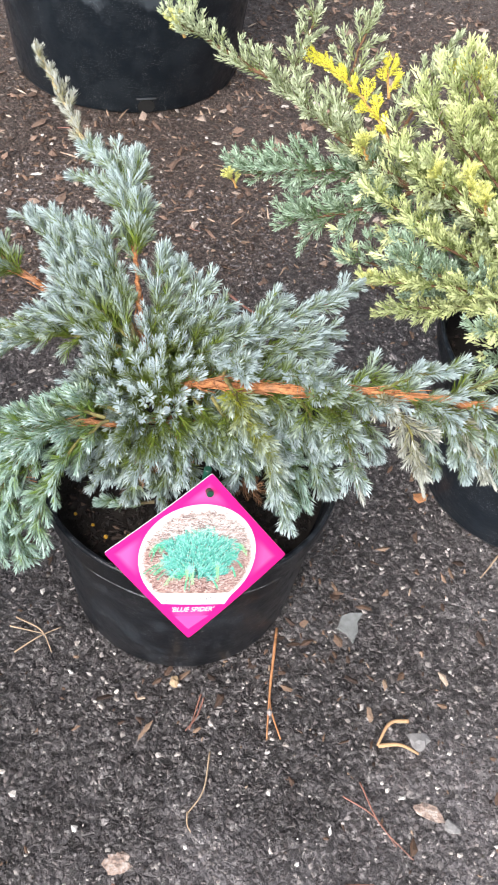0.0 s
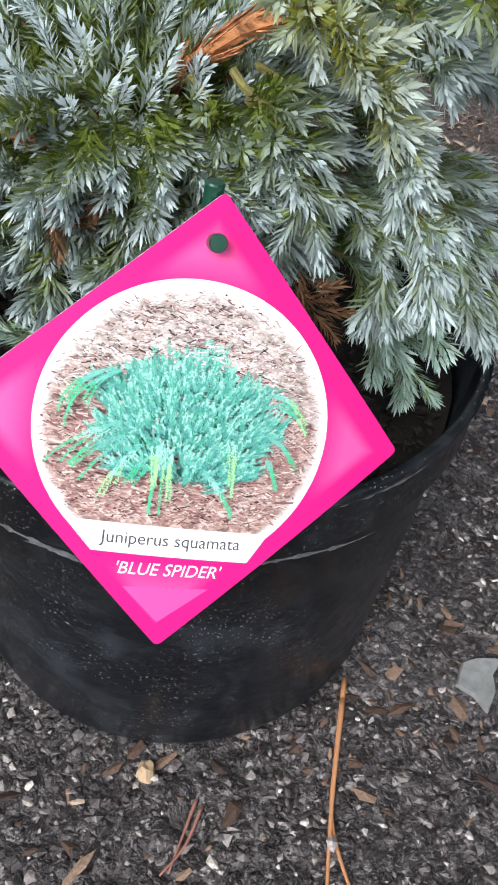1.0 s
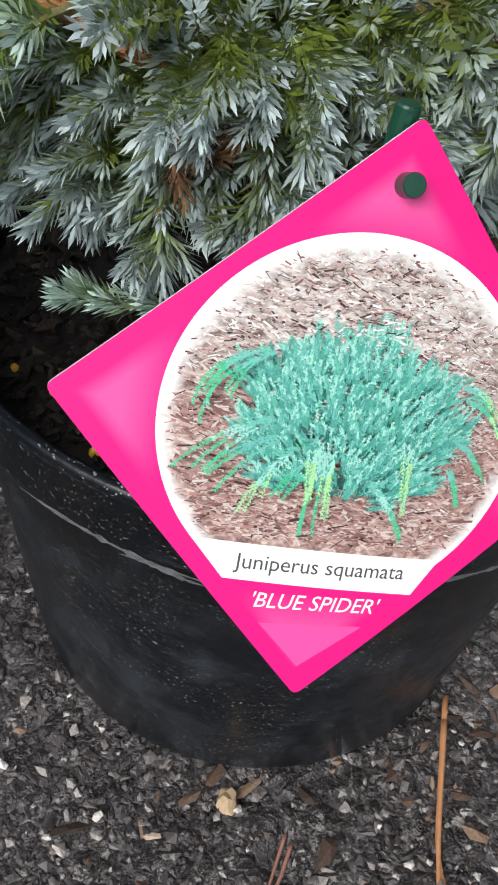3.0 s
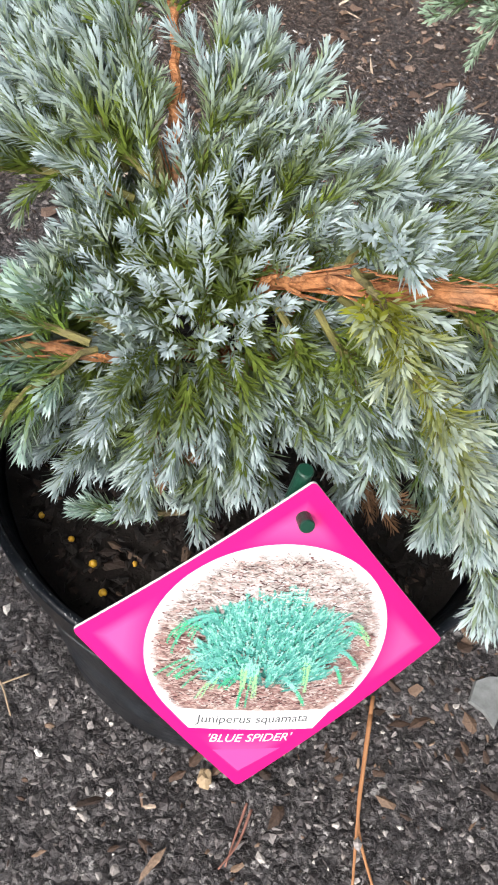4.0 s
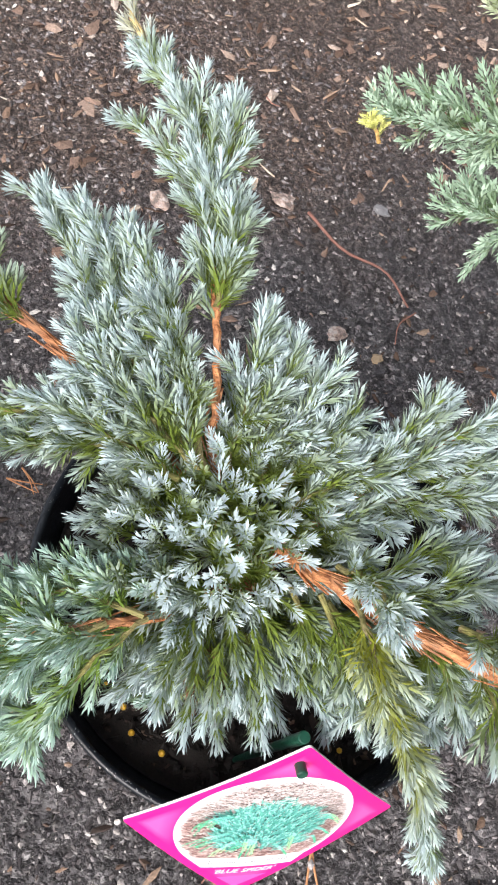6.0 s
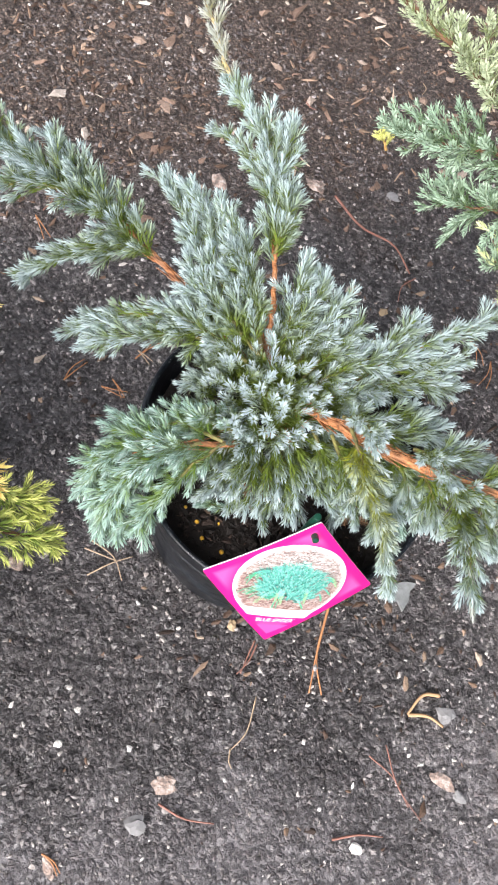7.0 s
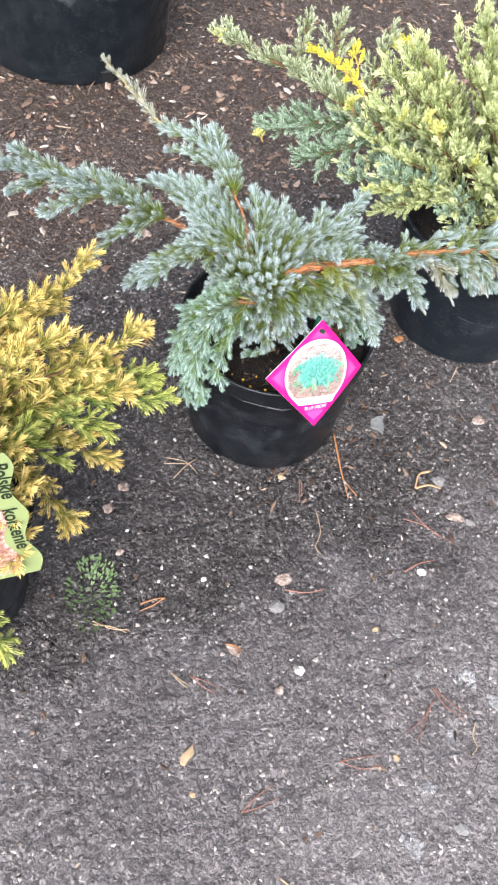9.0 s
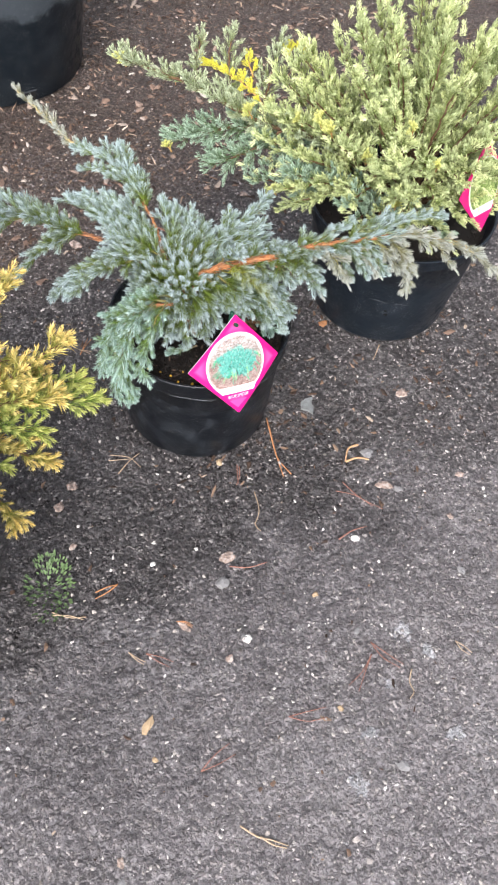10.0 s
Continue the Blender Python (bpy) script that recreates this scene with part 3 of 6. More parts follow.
build_ground()
rngg = np.random.RandomState(11)
scatter_chips("gravel", 12000, GRAVEL, lambda r, n: 0.0008 + 0.0024 * r.rand(n) ** 2.4, rngg, on_ground, 0.55, "fine grey and tan grit bedded in the asphalt", "grit")
scatter_chips("aggregate", 62000, AGGREGATE, lambda r, n: 0.0009 + 0.0018 * r.rand(n) ** 1.8, rngg, close_by, 0.62, "dark angular stones bedded in the worn asphalt", "aggregate", long=1.2)
scatter_chips("pale_grit", 10500, PALE_GRIT, lambda r, n: 0.0008 + 0.0019 * r.rand(n) ** 2.2, rngg, lifted, 0.6, "pale cream and grey grit scattered on the asphalt", "grit")
scatter_chips("bark_crumbs", 26000, MULCH, lambda r, n: 0.0009 + 0.0030 * r.rand(n) ** 3, rngg, in_drifts, 0.5, "brown bark crumbs scattered over the asphalt", "mulch", long=1.9)


def at_back(rng, n):
    x, y = rng.uniform(-0.8, 0.5, n), rng.uniform(0.55, 1.7, n)
    keep = (rng.rand(n) < np.clip((y - 0.53 * x - 0.84) / 0.2, 0.10, 0.85)) & ~pots_at(x, y)
    return np.c_[x, y, relief(x, y) + 0.0006][keep]


CHIPS = chips_material("pale_bark_chips", [(0.0, (0.12, 0.08, 0.06)), (0.4, (0.24, 0.16, 0.12)), (0.7, (0.32, 0.24, 0.19)), (0.9, (0.43, 0.37, 0.32)), (1.0, (0.56, 0.52, 0.47))], 0.75)
scatter_chips("bark_chips", 4200, CHIPS, lambda r, n: 0.0016 + 0.0066 * r.rand(n) ** 3.2, rngg, at_back, 0.45, "pale bark chips and pebbles strewn behind the pots", "mulch", long=1.25)
SHREDS = chips_material("straw_shreds", [(0.0, (0.16, 0.10, 0.07)), (0.5, (0.34, 0.24, 0.17)), (0.9, (0.52, 0.43, 0.33)), (1.0, (0.66, 0.60, 0.50))], 0.75)
scatter_chips("straw_shreds", 700, SHREDS, lambda r, n: 0.0014 + 0.0016 * r.rand(n) ** 2, rngg, at_back, 0.5, "dry tan shreds and leaf bits behind the pots", "litter", long=5.5)


# ---- pots ----
SCUFF_DULL = Mat("dull_scuff", 0.7).color((0.055, 0.062, 0.07)).m


def flower_pot(label, x, y, r0, r1, h, mat, rim=0.016, lip=0.004, wall=0.0022, soil=0.025, holes=(), scuffs=(), ridge=0.5):
    pot = thing("flower_pot", label, "plant pot", at=(x, y, 0))
    rr = lambda z: r0 + (r1 - lip - r0) * z / h
    prof = [(0.0, 0.004), (r0 - 0.012, 0.004), (r0 - 0.008, 0.0), (r0 - 0.001, 0.0), (r0, 0.003), (rr(h * 0.3), h * 0.3), (rr(h * 0.6), h * 0.6),
            (rr(h - rim), h - rim), (r1 - 0.0016, h - rim + 0.0006), (r1 - 0.0008, h - rim + 0.002), (r1 - 0.0010, h - 0.0055), (r1 + 0.0004, h - 0.0042),
            (r1 + 0.0010, h - 0.0022), (r1 + 0.0004, h - 0.0004), (r1 - 0.0010, h), (r1 - 0.0028, h - 0.0008), (r1 - 0.0034, h - 0.0045), (rr(h - rim) - wall, h - rim),
            (rr(h * 0.4) - wall, h * 0.4), (0.0, h * 0.35)]
    v, f = lathe(prof, 112, 0.004, int(abs(x) * 1000))
    part("body", mesh_np("body", v, f, [mat], smooth=True), pot)
    for ang, z, w, hh in holes:
        bm = bmesh.new()
        a = radians(ang)
        rad = rr(z) + 0.0004
        pts = []
        for k in range(10):
            b = 2 * math.pi * k / 10
            aa = a + math.cos(b) * w / rad
            zz = z + math.sin(b) * hh
            pts.append(bm.verts.new((rad * math.cos(aa), rad * math.sin(aa), zz)))
        back = [bm.verts.new((p.co.x * 0.985, p.co.y * 0.985, p.co.z)) for p in pts]
        bm.faces.new(pts)
        for k in range(10):
            bm.faces.new((pts[k], pts[(k + 1) % 10], back[(k + 1) % 10], back[k]))
        me = bpy.data.meshes.new("drain_hole")
        bm.to_mesh(me)
        bm.free()
        me.materials.append(DARK)
        part("drain_hole", me, pot, "dark drain hole")
        if w > 0.005:
            aa = np.linspace(a - w * 1.1 / rad, a + w * 1.1 / rad, 8)
            e = np.stack([np.c_[q * np.cos(aa), q * np.sin(aa), np.full(8, zz)] for q, zz in ((rad + 0.0002, z + hh), (rad + 0.0012, z + hh), (rad + 0.0012, z + hh + 0.0022), (rad + 0.0002, z + hh + 0.0022))]).reshape(-1, 3)
            q8 = np.arange(7)
            part("hole_lip", mesh_np("hole_lip", e, np.concatenate([np.c_[b * 8 + q8, b * 8 + q8 + 1, (b + 1) * 8 + q8 + 1, (b + 1) * 8 + q8] for b in range(3)]), [SCUFF_DULL]), pot)
    for a0, a1, z, w in scuffs:
        n = 30
        aa = np.radians(np.linspace(a0, a1, n))
        wv = w * np.sin(np.linspace(0.12, np.pi - 0.12, n)) * (0.25 + 0.9 * np.random.RandomState(int(z * 1e4)).rand(n))
        rad = r1 - 0.0004 if z > h - rim - 0.002 else rr(z) + 0.0005
        zz = z + 0.0012 * np.sin(np.linspace(0, 5, n))
        lo = np.c_[rad * np.cos(aa), rad * np.sin(aa), zz - wv]
        hi = np.c_[rad * np.cos(aa), rad * np.sin(aa), zz + wv]
        j = np.arange(n - 1)
        part("scuff", mesh_np("scuff", np.vstack([lo, hi]), np.c_[j, j + 1, n + j + 1, n + j], [SCUFF if mat is POT_BLACK else SCUFF_DULL]), pot, "pale scraped scuff mark")
    # soil
    n, m = 40, 12
    rs = rr(h - soil) - wall - 0.0005
    rg = np.random.RandomState(5)
    v = [(0, 0, h - soil)]
    for i in range(1, m + 1):
        for k in range(n):
            a = 2 * math.pi * k / n
            q = rs * i / m
            v.append((q * math.cos(a), q * math.sin(a), h - soil + (0.004 * noise.noise((q * math.cos(a) * 50, q * math.sin(a) * 50, x)) + 0.0015 * rg.randn() if i < m else 0)))
    tri = [(0, 1 + k, 1 + (k + 1) % n) for k in range(n)]
    for i in range(m - 1):
        for k in range(n):
            a, b = 1 + i * n + k, 1 + i * n + (k + 1) % n
            tri += [(a, a + n, b + n), (a, b + n, b)]
    soil_ob = new("potting_soil", mesh_np("potting_soil", v, tri, [SOIL], smooth=True))
    soil_ob.location = (x, y, 0)
    tagged(soil_ob, "dark damp potting soil filling the black pot", "soil")

    def spots(r, c):
        a, q = r.rand(c) * 6.283, rs * 0.96 * np.sqrt(r.rand(c))
        return np.c_[x + q * np.cos(a), y + q * np.sin(a), np.full(c, h - soil + 0.0015) + r.rand(c) * 0.003]
    crumbs = scatter_chips("loose_soil", 4200 if mat is POT_BLACK else 900, SOIL, lambda r, c: 0.0007 + 0.0022 * r.rand(c) ** 3, rg, spots, 0.6, "dark peat and bark crumbs", "", long=1.6)
    crumbs.parent = soil_ob
    crumbs.location = (-x, -y, 0)
    return spots


PX, PY, PH = -0.0655, 0.462, 0.172
spots = flower_pot("round black plastic nursery pot with a scuffed rim", PX, PY, 0.098, 0.1135, PH, POT_BLACK,
                   rim=0.026, scuffs=((-116, -84, PH - 0.0248, 0.0015), (-99, -87, PH - 0.0266, 0.0013), (-66, -40, PH - 0.0250, 0.0012), (-58, -30, PH - 0.0052, 0.0015)))
flower_pot("wide bluish black plastic pot holding a yellow-green juniper", 0.243, 0.66, 0.104, 0.134, 0.19, POT_SLATE, rim=0.020,
           holes=((-104, 0.075, 0.0022, 0.0016), (-103, 0.066, 0.0030, 0.0016)), scuffs=((-118, -104, 0.095, 0.0012), (-100, -88, 0.092, 0.0010)))
flower_pot("large black plastic pot with dried grey dust", -0.385, 1.335, 0.172, 0.207, 0.34, POT_BIG, rim=0.03,
           holes=((-64, 0.0115, 0.013, 0.011), (-140, 0.0115, 0.013, 0.011)))
flower_pot("grey black plastic pot under a golden conifer", -0.43, 0.20, 0.09, 0.112, 0.17, POT_SLATE)

pel = np.random.RandomState(8)
sph, sphf = lathe([(0.0001, -1), (0.5, -0.86), (0.86, -0.5), (1, 0), (0.86, 0.5), (0.5, 0.86), (0.0001, 1)], 10)
bits = []
for px, py in [(-0.10, 0.375), (-0.083, 0.371), (-0.108, 0.385), (-0.02, 0.385), (-0.12, 0.392), (-0.093, 0.39), (-0.135, 0.398), (0.0, 0.40)]:
    bits.append((sph * 0.0015 * (0.8 + 0.4 * pel.rand()) + np.array([px, py, PH - 0.0205]), sphf))
v, f = join(bits)
tagged(new("fertilizer_pellets", mesh_np("fertilizer_pellets", v, f, [PELLET], smooth=True)), "small orange-yellow fertilizer pellets on dark soil", "fertilizer", kind="stuff")


# ---- the blue juniper ----
BLUE = Sprays(21, BLUE_KIND, (0.014, 0.017, 0.020, 0.023, 0.026, 0.030, 0.034))
blue = thing("juniper_shrub", "spreading blue-grey juniper with long arching branches in a black pot", "shrub", at=(0, 0, 0))


def limb(rng, parent, pts, r0, r1, store, mats, bark, samples=28, flakes=0, name="branch", label="", **kw):
    """A branch: its wood with a foliage mesh under it."""
    path = spline(pts, samples)
    path[1:-1] += rng.randn(samples - 2, 3) * 0.0006
    rad = np.linspace(r0, r1, samples)
    pieces = [tube(path, rad, 7, 0.10, rng)]
    for _ in range(flakes):
        i = rng.randint(1, int(samples * 0.75))
        a = rng.rand() * 6.28
        t = unit(path[i + 1] - path[i - 1])
        sd = unit(np.cross(t, (0, 0, 1)))
        o = (np.cos(a) * sd + np.sin(a) * np.cross(sd, t))
        p = path[i] + o * rad[i] * 0.95
        e = p + t * rng.uniform(0.008, 0.022) * (1 if rng.rand() < 0.7 else -1) + o * rng.uniform(0.0003, 0.0026) + rng.randn(3) * 0.0006
        w = np.cross(o, t) * rng.uniform(0.0003, 0.0009)
        v = np.array([p - w, p + w, e + w * 0.5, e - w * 0.5, p - w + o * 0.0004, p + w + o * 0.0004, e + w * 0.5 + o * 0.0003, e - w * 0.5 + o * 0.0003])
        pieces.append((v, np.array([[0, 1, 2], [0, 2, 3], [4, 6, 5], [4, 7, 6], [0, 4, 5], [0, 5, 1], [1, 5, 6], [1, 6, 2], [2, 6, 7], [2, 7, 3], [3, 7, 4], [3, 4, 0]])))
    v, f = join(pieces)
    ob = part(name, mesh_np(name, v, f, [bark], smooth=False), parent, label)
    placed = dress_path(rng, path, store, **kw)
    dressed("foliage", placed, mats, ob)
    return ob, path


MB, MS, MP = [BLUE_IN, BLUE_OUT], [SEA_IN, SEA_OUT], [PALE_IN, PALE_OUT]
r = np.random.RandomState(3)
BASE = (PX, PY, PH - 0.03)


def plume(pts, len0=0.032, len1=0.020, step=0.0040, start=0.0, spread=32, upbias=0.12, old=0.25, mats=None, bark=None, r0=0.0013, samples=20, **kw):
    """A leafy branch with close-set forward shoots."""
    return limb(r, blue, pts, r0, 0.0006, BLUE, mats or MB, bark or OLIVE, samples=samples, start=start, step=step, len0=len0, len1=len1,
                spread=spread, upbias=upbias, old=old, skip_under=0.75, **kw)


# long back branch: bare bark, then a thick plume, then a straw-coloured end
limb(r, blue, [BASE, (-0.088, 0.465, 0.220), (-0.108, 0.482, 0.258), (-0.118, 0.502, 0.284), (-0.128, 0.530, 0.292)], 0.0020, 0.0015, BLUE, MB, BARK,
     samples=30, flakes=26, start=0.96, step=0.0091, len0=0.012, len1=0.013, end=0.99)
plume([(-0.127, 0.526, 0.290), (-0.143, 0.562, 0.298), (-0.160, 0.597, 0.300), (-0.180, 0.625, 0.292), (-0.203, 0.652, 0.281)], 0.027, 0.015, 0.0031, spread=28, bark=BARK, r0=0.0016, samples=30)
plume([(-0.128, 0.528, 0.292), (-0.129, 0.546, 0.302), (-0.134, 0.566, 0.304)], 0.020, 0.016, 0.0042, spread=28, old=0.35)
plume([(-0.146, 0.566, 0.296), (-0.145, 0.590, 0.308), (-0.152, 0.614, 0.310)], 0.019, 0.013, 0.0046, spread=26)
plume([(-0.150, 0.575, 0.294), (-0.174, 0.594, 0.292), (-0.196, 0.607, 0.285)], 0.017, 0.012, 0.0051, spread=28)
limb(r, blue, [(-0.203, 0.652, 0.281), (-0.226, 0.681, 0.285), (-0.250, 0.710, 0.294), (-0.280, 0.747, 0.303)], 0.0017, 0.0008, BLUE, MP, STRAW,
     start=0.02, step=0.0078, len0=0.019, len1=0.010, spread=22, old=0.0)
# the fan of shoots beside it
for pts in ([(-0.100, 0.478, 0.258), (-0.104, 0.506, 0.288), (-0.106, 0.524, 0.294)], [(-0.094, 0.480, 0.258), (-0.092, 0.506, 0.286), (-0.093, 0.522, 0.290)],
            [(-0.086, 0.478, 0.258), (-0.080, 0.502, 0.279), (-0.077, 0.518, 0.280)], [(-0.080, 0.474, 0.254), (-0.066, 0.498, 0.274), (-0.058, 0.513, 0.272)],
            [(-0.074, 0.470, 0.252), (-0.052, 0.490, 0.268), (-0.040, 0.504, 0.265)]):
    plume(pts, 0.023, 0.016, 0.0045, start=0.12, spread=27, old=0.30, r0=0.0010, samples=14)
# mass between back and left branch
for pts in ([(-0.108, 0.472, 0.262), (-0.140, 0.500, 0.286), (-0.168, 0.528, 0.288), (-0.194, 0.550, 0.288)], [(-0.112, 0.474, 0.264), (-0.136, 0.506, 0.290), (-0.156, 0.530, 0.292), (-0.172, 0.544, 0.290)],
            [(-0.150, 0.505, 0.280), (-0.184, 0.528, 0.280), (-0.212, 0.556, 0.276)]):
    plume(pts, 0.023, 0.017, 0.0042, start=0.16, spread=29, old=0.30, r0=0.0012)
# left branch: bare bark near the crown, a long plume beyond it
limb(r, blue, [BASE, (-0.100, 0.470, 0.222), (-0.146, 0.485, 0.254), (-0.181, 0.497, 0.269), (-0.211, 0.506, 0.275), (-0.232, 0.515, 0.285)], 0.0024, 0.0016, BLUE, MB, BARK, flakes=34,
     start=0.97, step=0.0091, len0=0.016, len1=0.016, end=0.99)
plume([(-0.200, 0.503, 0.273), (-0.228, 0.507, 0.283), (-0.258, 0.511, 0.292), (-0.296, 0.517, 0.300), (-0.336, 0.519, 0.308), (-0.375, 0.521, 0.316)], 0.028, 0.016, 0.0030, spread=31, r0=0.0016, samples=32, upbias=0.15)
plume([(-0.240, 0.511, 0.286), (-0.262, 0.526, 0.297), (-0.284, 0.538, 0.298)], 0.019, 0.014, 0.0051, spread=28)
plume([(-0.300, 0.518, 0.300), (-0.330, 0.526, 0.314), (-0.356, 0.534, 0.322)], 0.017, 0.012, 0.0055, spread=28)
plume([(-0.266, 0.512, 0.293), (-0.298, 0.500, 0.292), (-0.324, 0.490, 0.284)], 0.019, 0.013, 0.0050, spread=30)
plume([(-0.312, 0.518, 0.303), (-0.338, 0.508, 0.302), (-0.358, 0.502, 0.298)], 0.016, 0.012, 0.0055, spread=28)
for end in ((-0.390, 0.530, 0.327), (-0.378, 0.538, 0.328)):
    limb(r, blue, [(-0.366, 0.520, 0.314), (-0.376, 0.526, 0.321), end], 0.0010, 0.0006, BLUE, MP, STRAW, samples=8, start=0.2, step=0.0060, len0=0.011, len1=0.009, spread=24, old=0.0)
plume([(-0.206, 0.504, 0.273), (-0.234, 0.495, 0.270), (-0.262, 0.484, 0.252), (-0.280, 0.476, 0.232)], 0.023, 0.015, 0.0042, spread=34, old=0.30)
for pts in ([(-0.134, 0.480, 0.258), (-0.168, 0.476, 0.262), (-0.202, 0.466, 0.254), (-0.232, 0.458, 0.226)], [(-0.130, 0.476, 0.256), (-0.158, 0.466, 0.262), (-0.190, 0.454, 0.256), (-0.214, 0.446, 0.238)]):
    plume(pts, 0.024, 0.016, 0.0041, start=0.14, spread=33, old=0.34, upbias=0.08)
for pts in ([(-0.120, 0.480, 0.262), (-0.150, 0.496, 0.284), (-0.172, 0.507, 0.288)], [(-0.112, 0.470, 0.266), (-0.142, 0.480, 0.281), (-0.168, 0.489, 0.283)], [(-0.118, 0.464, 0.264), (-0.146, 0.468, 0.272), (-0.172, 0.472, 0.270)],
            [(-0.136, 0.484, 0.262), (-0.152, 0.496, 0.280), (-0.164, 0.506, 0.284)], [(-0.136, 0.480, 0.262), (-0.154, 0.482, 0.274), (-0.166, 0.483, 0.275)], [(-0.126, 0.478, 0.262), (-0.152, 0.488, 0.282), (-0.174, 0.497, 0.286)]):
    plume(pts, 0.020, 0.015, 0.0050, start=0.06, spread=30, old=0.34)
# right back branch
limb(r, blue, [BASE, (-0.060, 0.470, 0.24), (-0.034, 0.502, 0.262), (-0.008, 0.530, 0.266), (0.014, 0.553, 0.267), (0.024, 0.566, 0.268)], 0.0022, 0.0008, BLUE, MB, BARK,
     start=0.42, step=0.0036, len0=0.028, len1=0.015, spread=30, upbias=0.12, old=0.25)
for pts in ([(-0.040, 0.492, 0.256), (-0.032, 0.522, 0.266), (-0.026, 0.536, 0.264)], [(-0.030, 0.500, 0.256), (0.000, 0.520, 0.256), (0.018, 0.536, 0.248)],
            [(-0.048, 0.480, 0.250), (-0.016, 0.498, 0.258), (0.012, 0.510, 0.252)]):
    plume(pts, 0.023, 0.016, 0.0046, start=0.12, spread=30, old=0.30, samples=14)
# long right branch with bare orange bark
DPTS = [BASE, (-0.074, 0.458, 0.215), (-0.068, 0.453, 0.254), (-0.030, 0.434, 0.285), (0.006, 0.423, 0.303), (0.050, 0.417, 0.323), (0.090, 0.412, 0.334), (0.135, 0.413, 0.338)]
limb(r, blue, DPTS, 0.0028, 0.0021, BLUE, MB, BARK, samples=48, flakes=200, label="bare orange-brown branch with peeling bark",
     start=0.62, step=0.0073, len0=0.019, len1=0.018, spread=46, skip_under=0.3, old=0.25)
limb(r, blue, [(0.135, 0.413, 0.338), (0.170, 0.411, 0.338), (0.203, 0.406, 0.331), (0.234, 0.397, 0.320), (0.262, 0.386, 0.298)], 0.0020, 0.0008, BLUE, MP, STRAW, samples=24, flakes=20,
     start=0.0, step=0.0044, len0=0.017, len1=0.012, spread=22, skip_under=0.2, old=0.0)
for pts in ([(0.016, 0.421, 0.307), (0.030, 0.400, 0.314), (0.038, 0.380, 0.318), (0.044, 0.364, 0.315)],
            [(0.048, 0.418, 0.321), (0.062, 0.402, 0.326), (0.070, 0.390, 0.325), (0.076, 0.378, 0.318)],
            [(0.086, 0.412, 0.333), (0.100, 0.400, 0.328), (0.112, 0.390, 0.316)],
            [(0.130, 0.413, 0.337), (0.150, 0.408, 0.320), (0.160, 0.404, 0.298), (0.165, 0.402, 0.272)],
            [(0.165, 0.411, 0.338), (0.188, 0.404, 0.328), (0.203, 0.398, 0.312)]):
    far = pts[0][0] > 0.04
    ob, path = limb(r, blue, pts, 0.0013, 0.0006, BLUE, MP if far else MB, OLIVE, samples=16, start=0.0, step=0.0052 if far else 0.0042, len0=0.017 if far else 0.025, len1=0.012 if far else 0.016, spread=25, droop=0.05, old=0.46 if not far else 0.1)
    # a slim grey tail of close-set needles
    d = unit(path[-1] - path[-4])
    tail = shoot(r, 0.030, 0.0010, 0.0050, 0.0011, 17, 0.0, 0.2)
    dressed("tail", [(tail, 1.0, rot_to(d, (0, 0, 1)), path[-1] - d * 0.012, 0.0)], MP, ob)
# an arching shoot with a yellow-green middle
for pts, ln in (([(-0.042, 0.440, 0.282), (-0.034, 0.423, 0.290), (-0.019, 0.400, 0.291), (-0.009, 0.388, 0.286), (0.000, 0.380, 0.279)], 0.0205), ([(-0.002, 0.381, 0.280), (0.007, 0.371, 0.270), (0.014, 0.363, 0.259)], 0.010)):
    plume(pts, ln, ln * 0.75, 0.0038, start=0.20 if ln > 0.02 else 0.04, spread=24 if ln > 0.02 else 16, upbias=0.05, samples=20, old=0.40 if ln > 0.02 else 0.1, mats=[MOSS_IN, MOSS_OUT] if ln > 0.02 else MB)
# a close row of short feathers under the orange branch, and tufts along its top
for i, (x, y, z) in enumerate(((0.030, 0.420, 0.314), (0.064, 0.416, 0.328), (0.079, 0.414, 0.332), (0.098, 0.412, 0.335), (0.113, 0.412, 0.336), (0.126, 0.413, 0.337))):
    plume([(x, y, z), (x + 0.013, y - 0.012, z - 0.004), (x + 0.023, y - 0.022 - 0.004 * (i % 3), z - 0.016 - 0.005 * (i % 2))], 0.018, 0.013, 0.0048, start=0.1, spread=26, samples=12, old=0.3 if i < 3 else 0.12, mats=MB if i < 4 else MP)
for pts in ([(0.105, 0.413, 0.336), (0.135, 0.424, 0.345), (0.164, 0.431, 0.349), (0.190, 0.432, 0.347)], [(0.050, 0.418, 0.324), (0.068, 0.424, 0.336), (0.086, 0.428, 0.342)]):
    plume(pts, 0.015, 0.012, 0.0050, start=0.15, spread=24, samples=14, old=0.1)
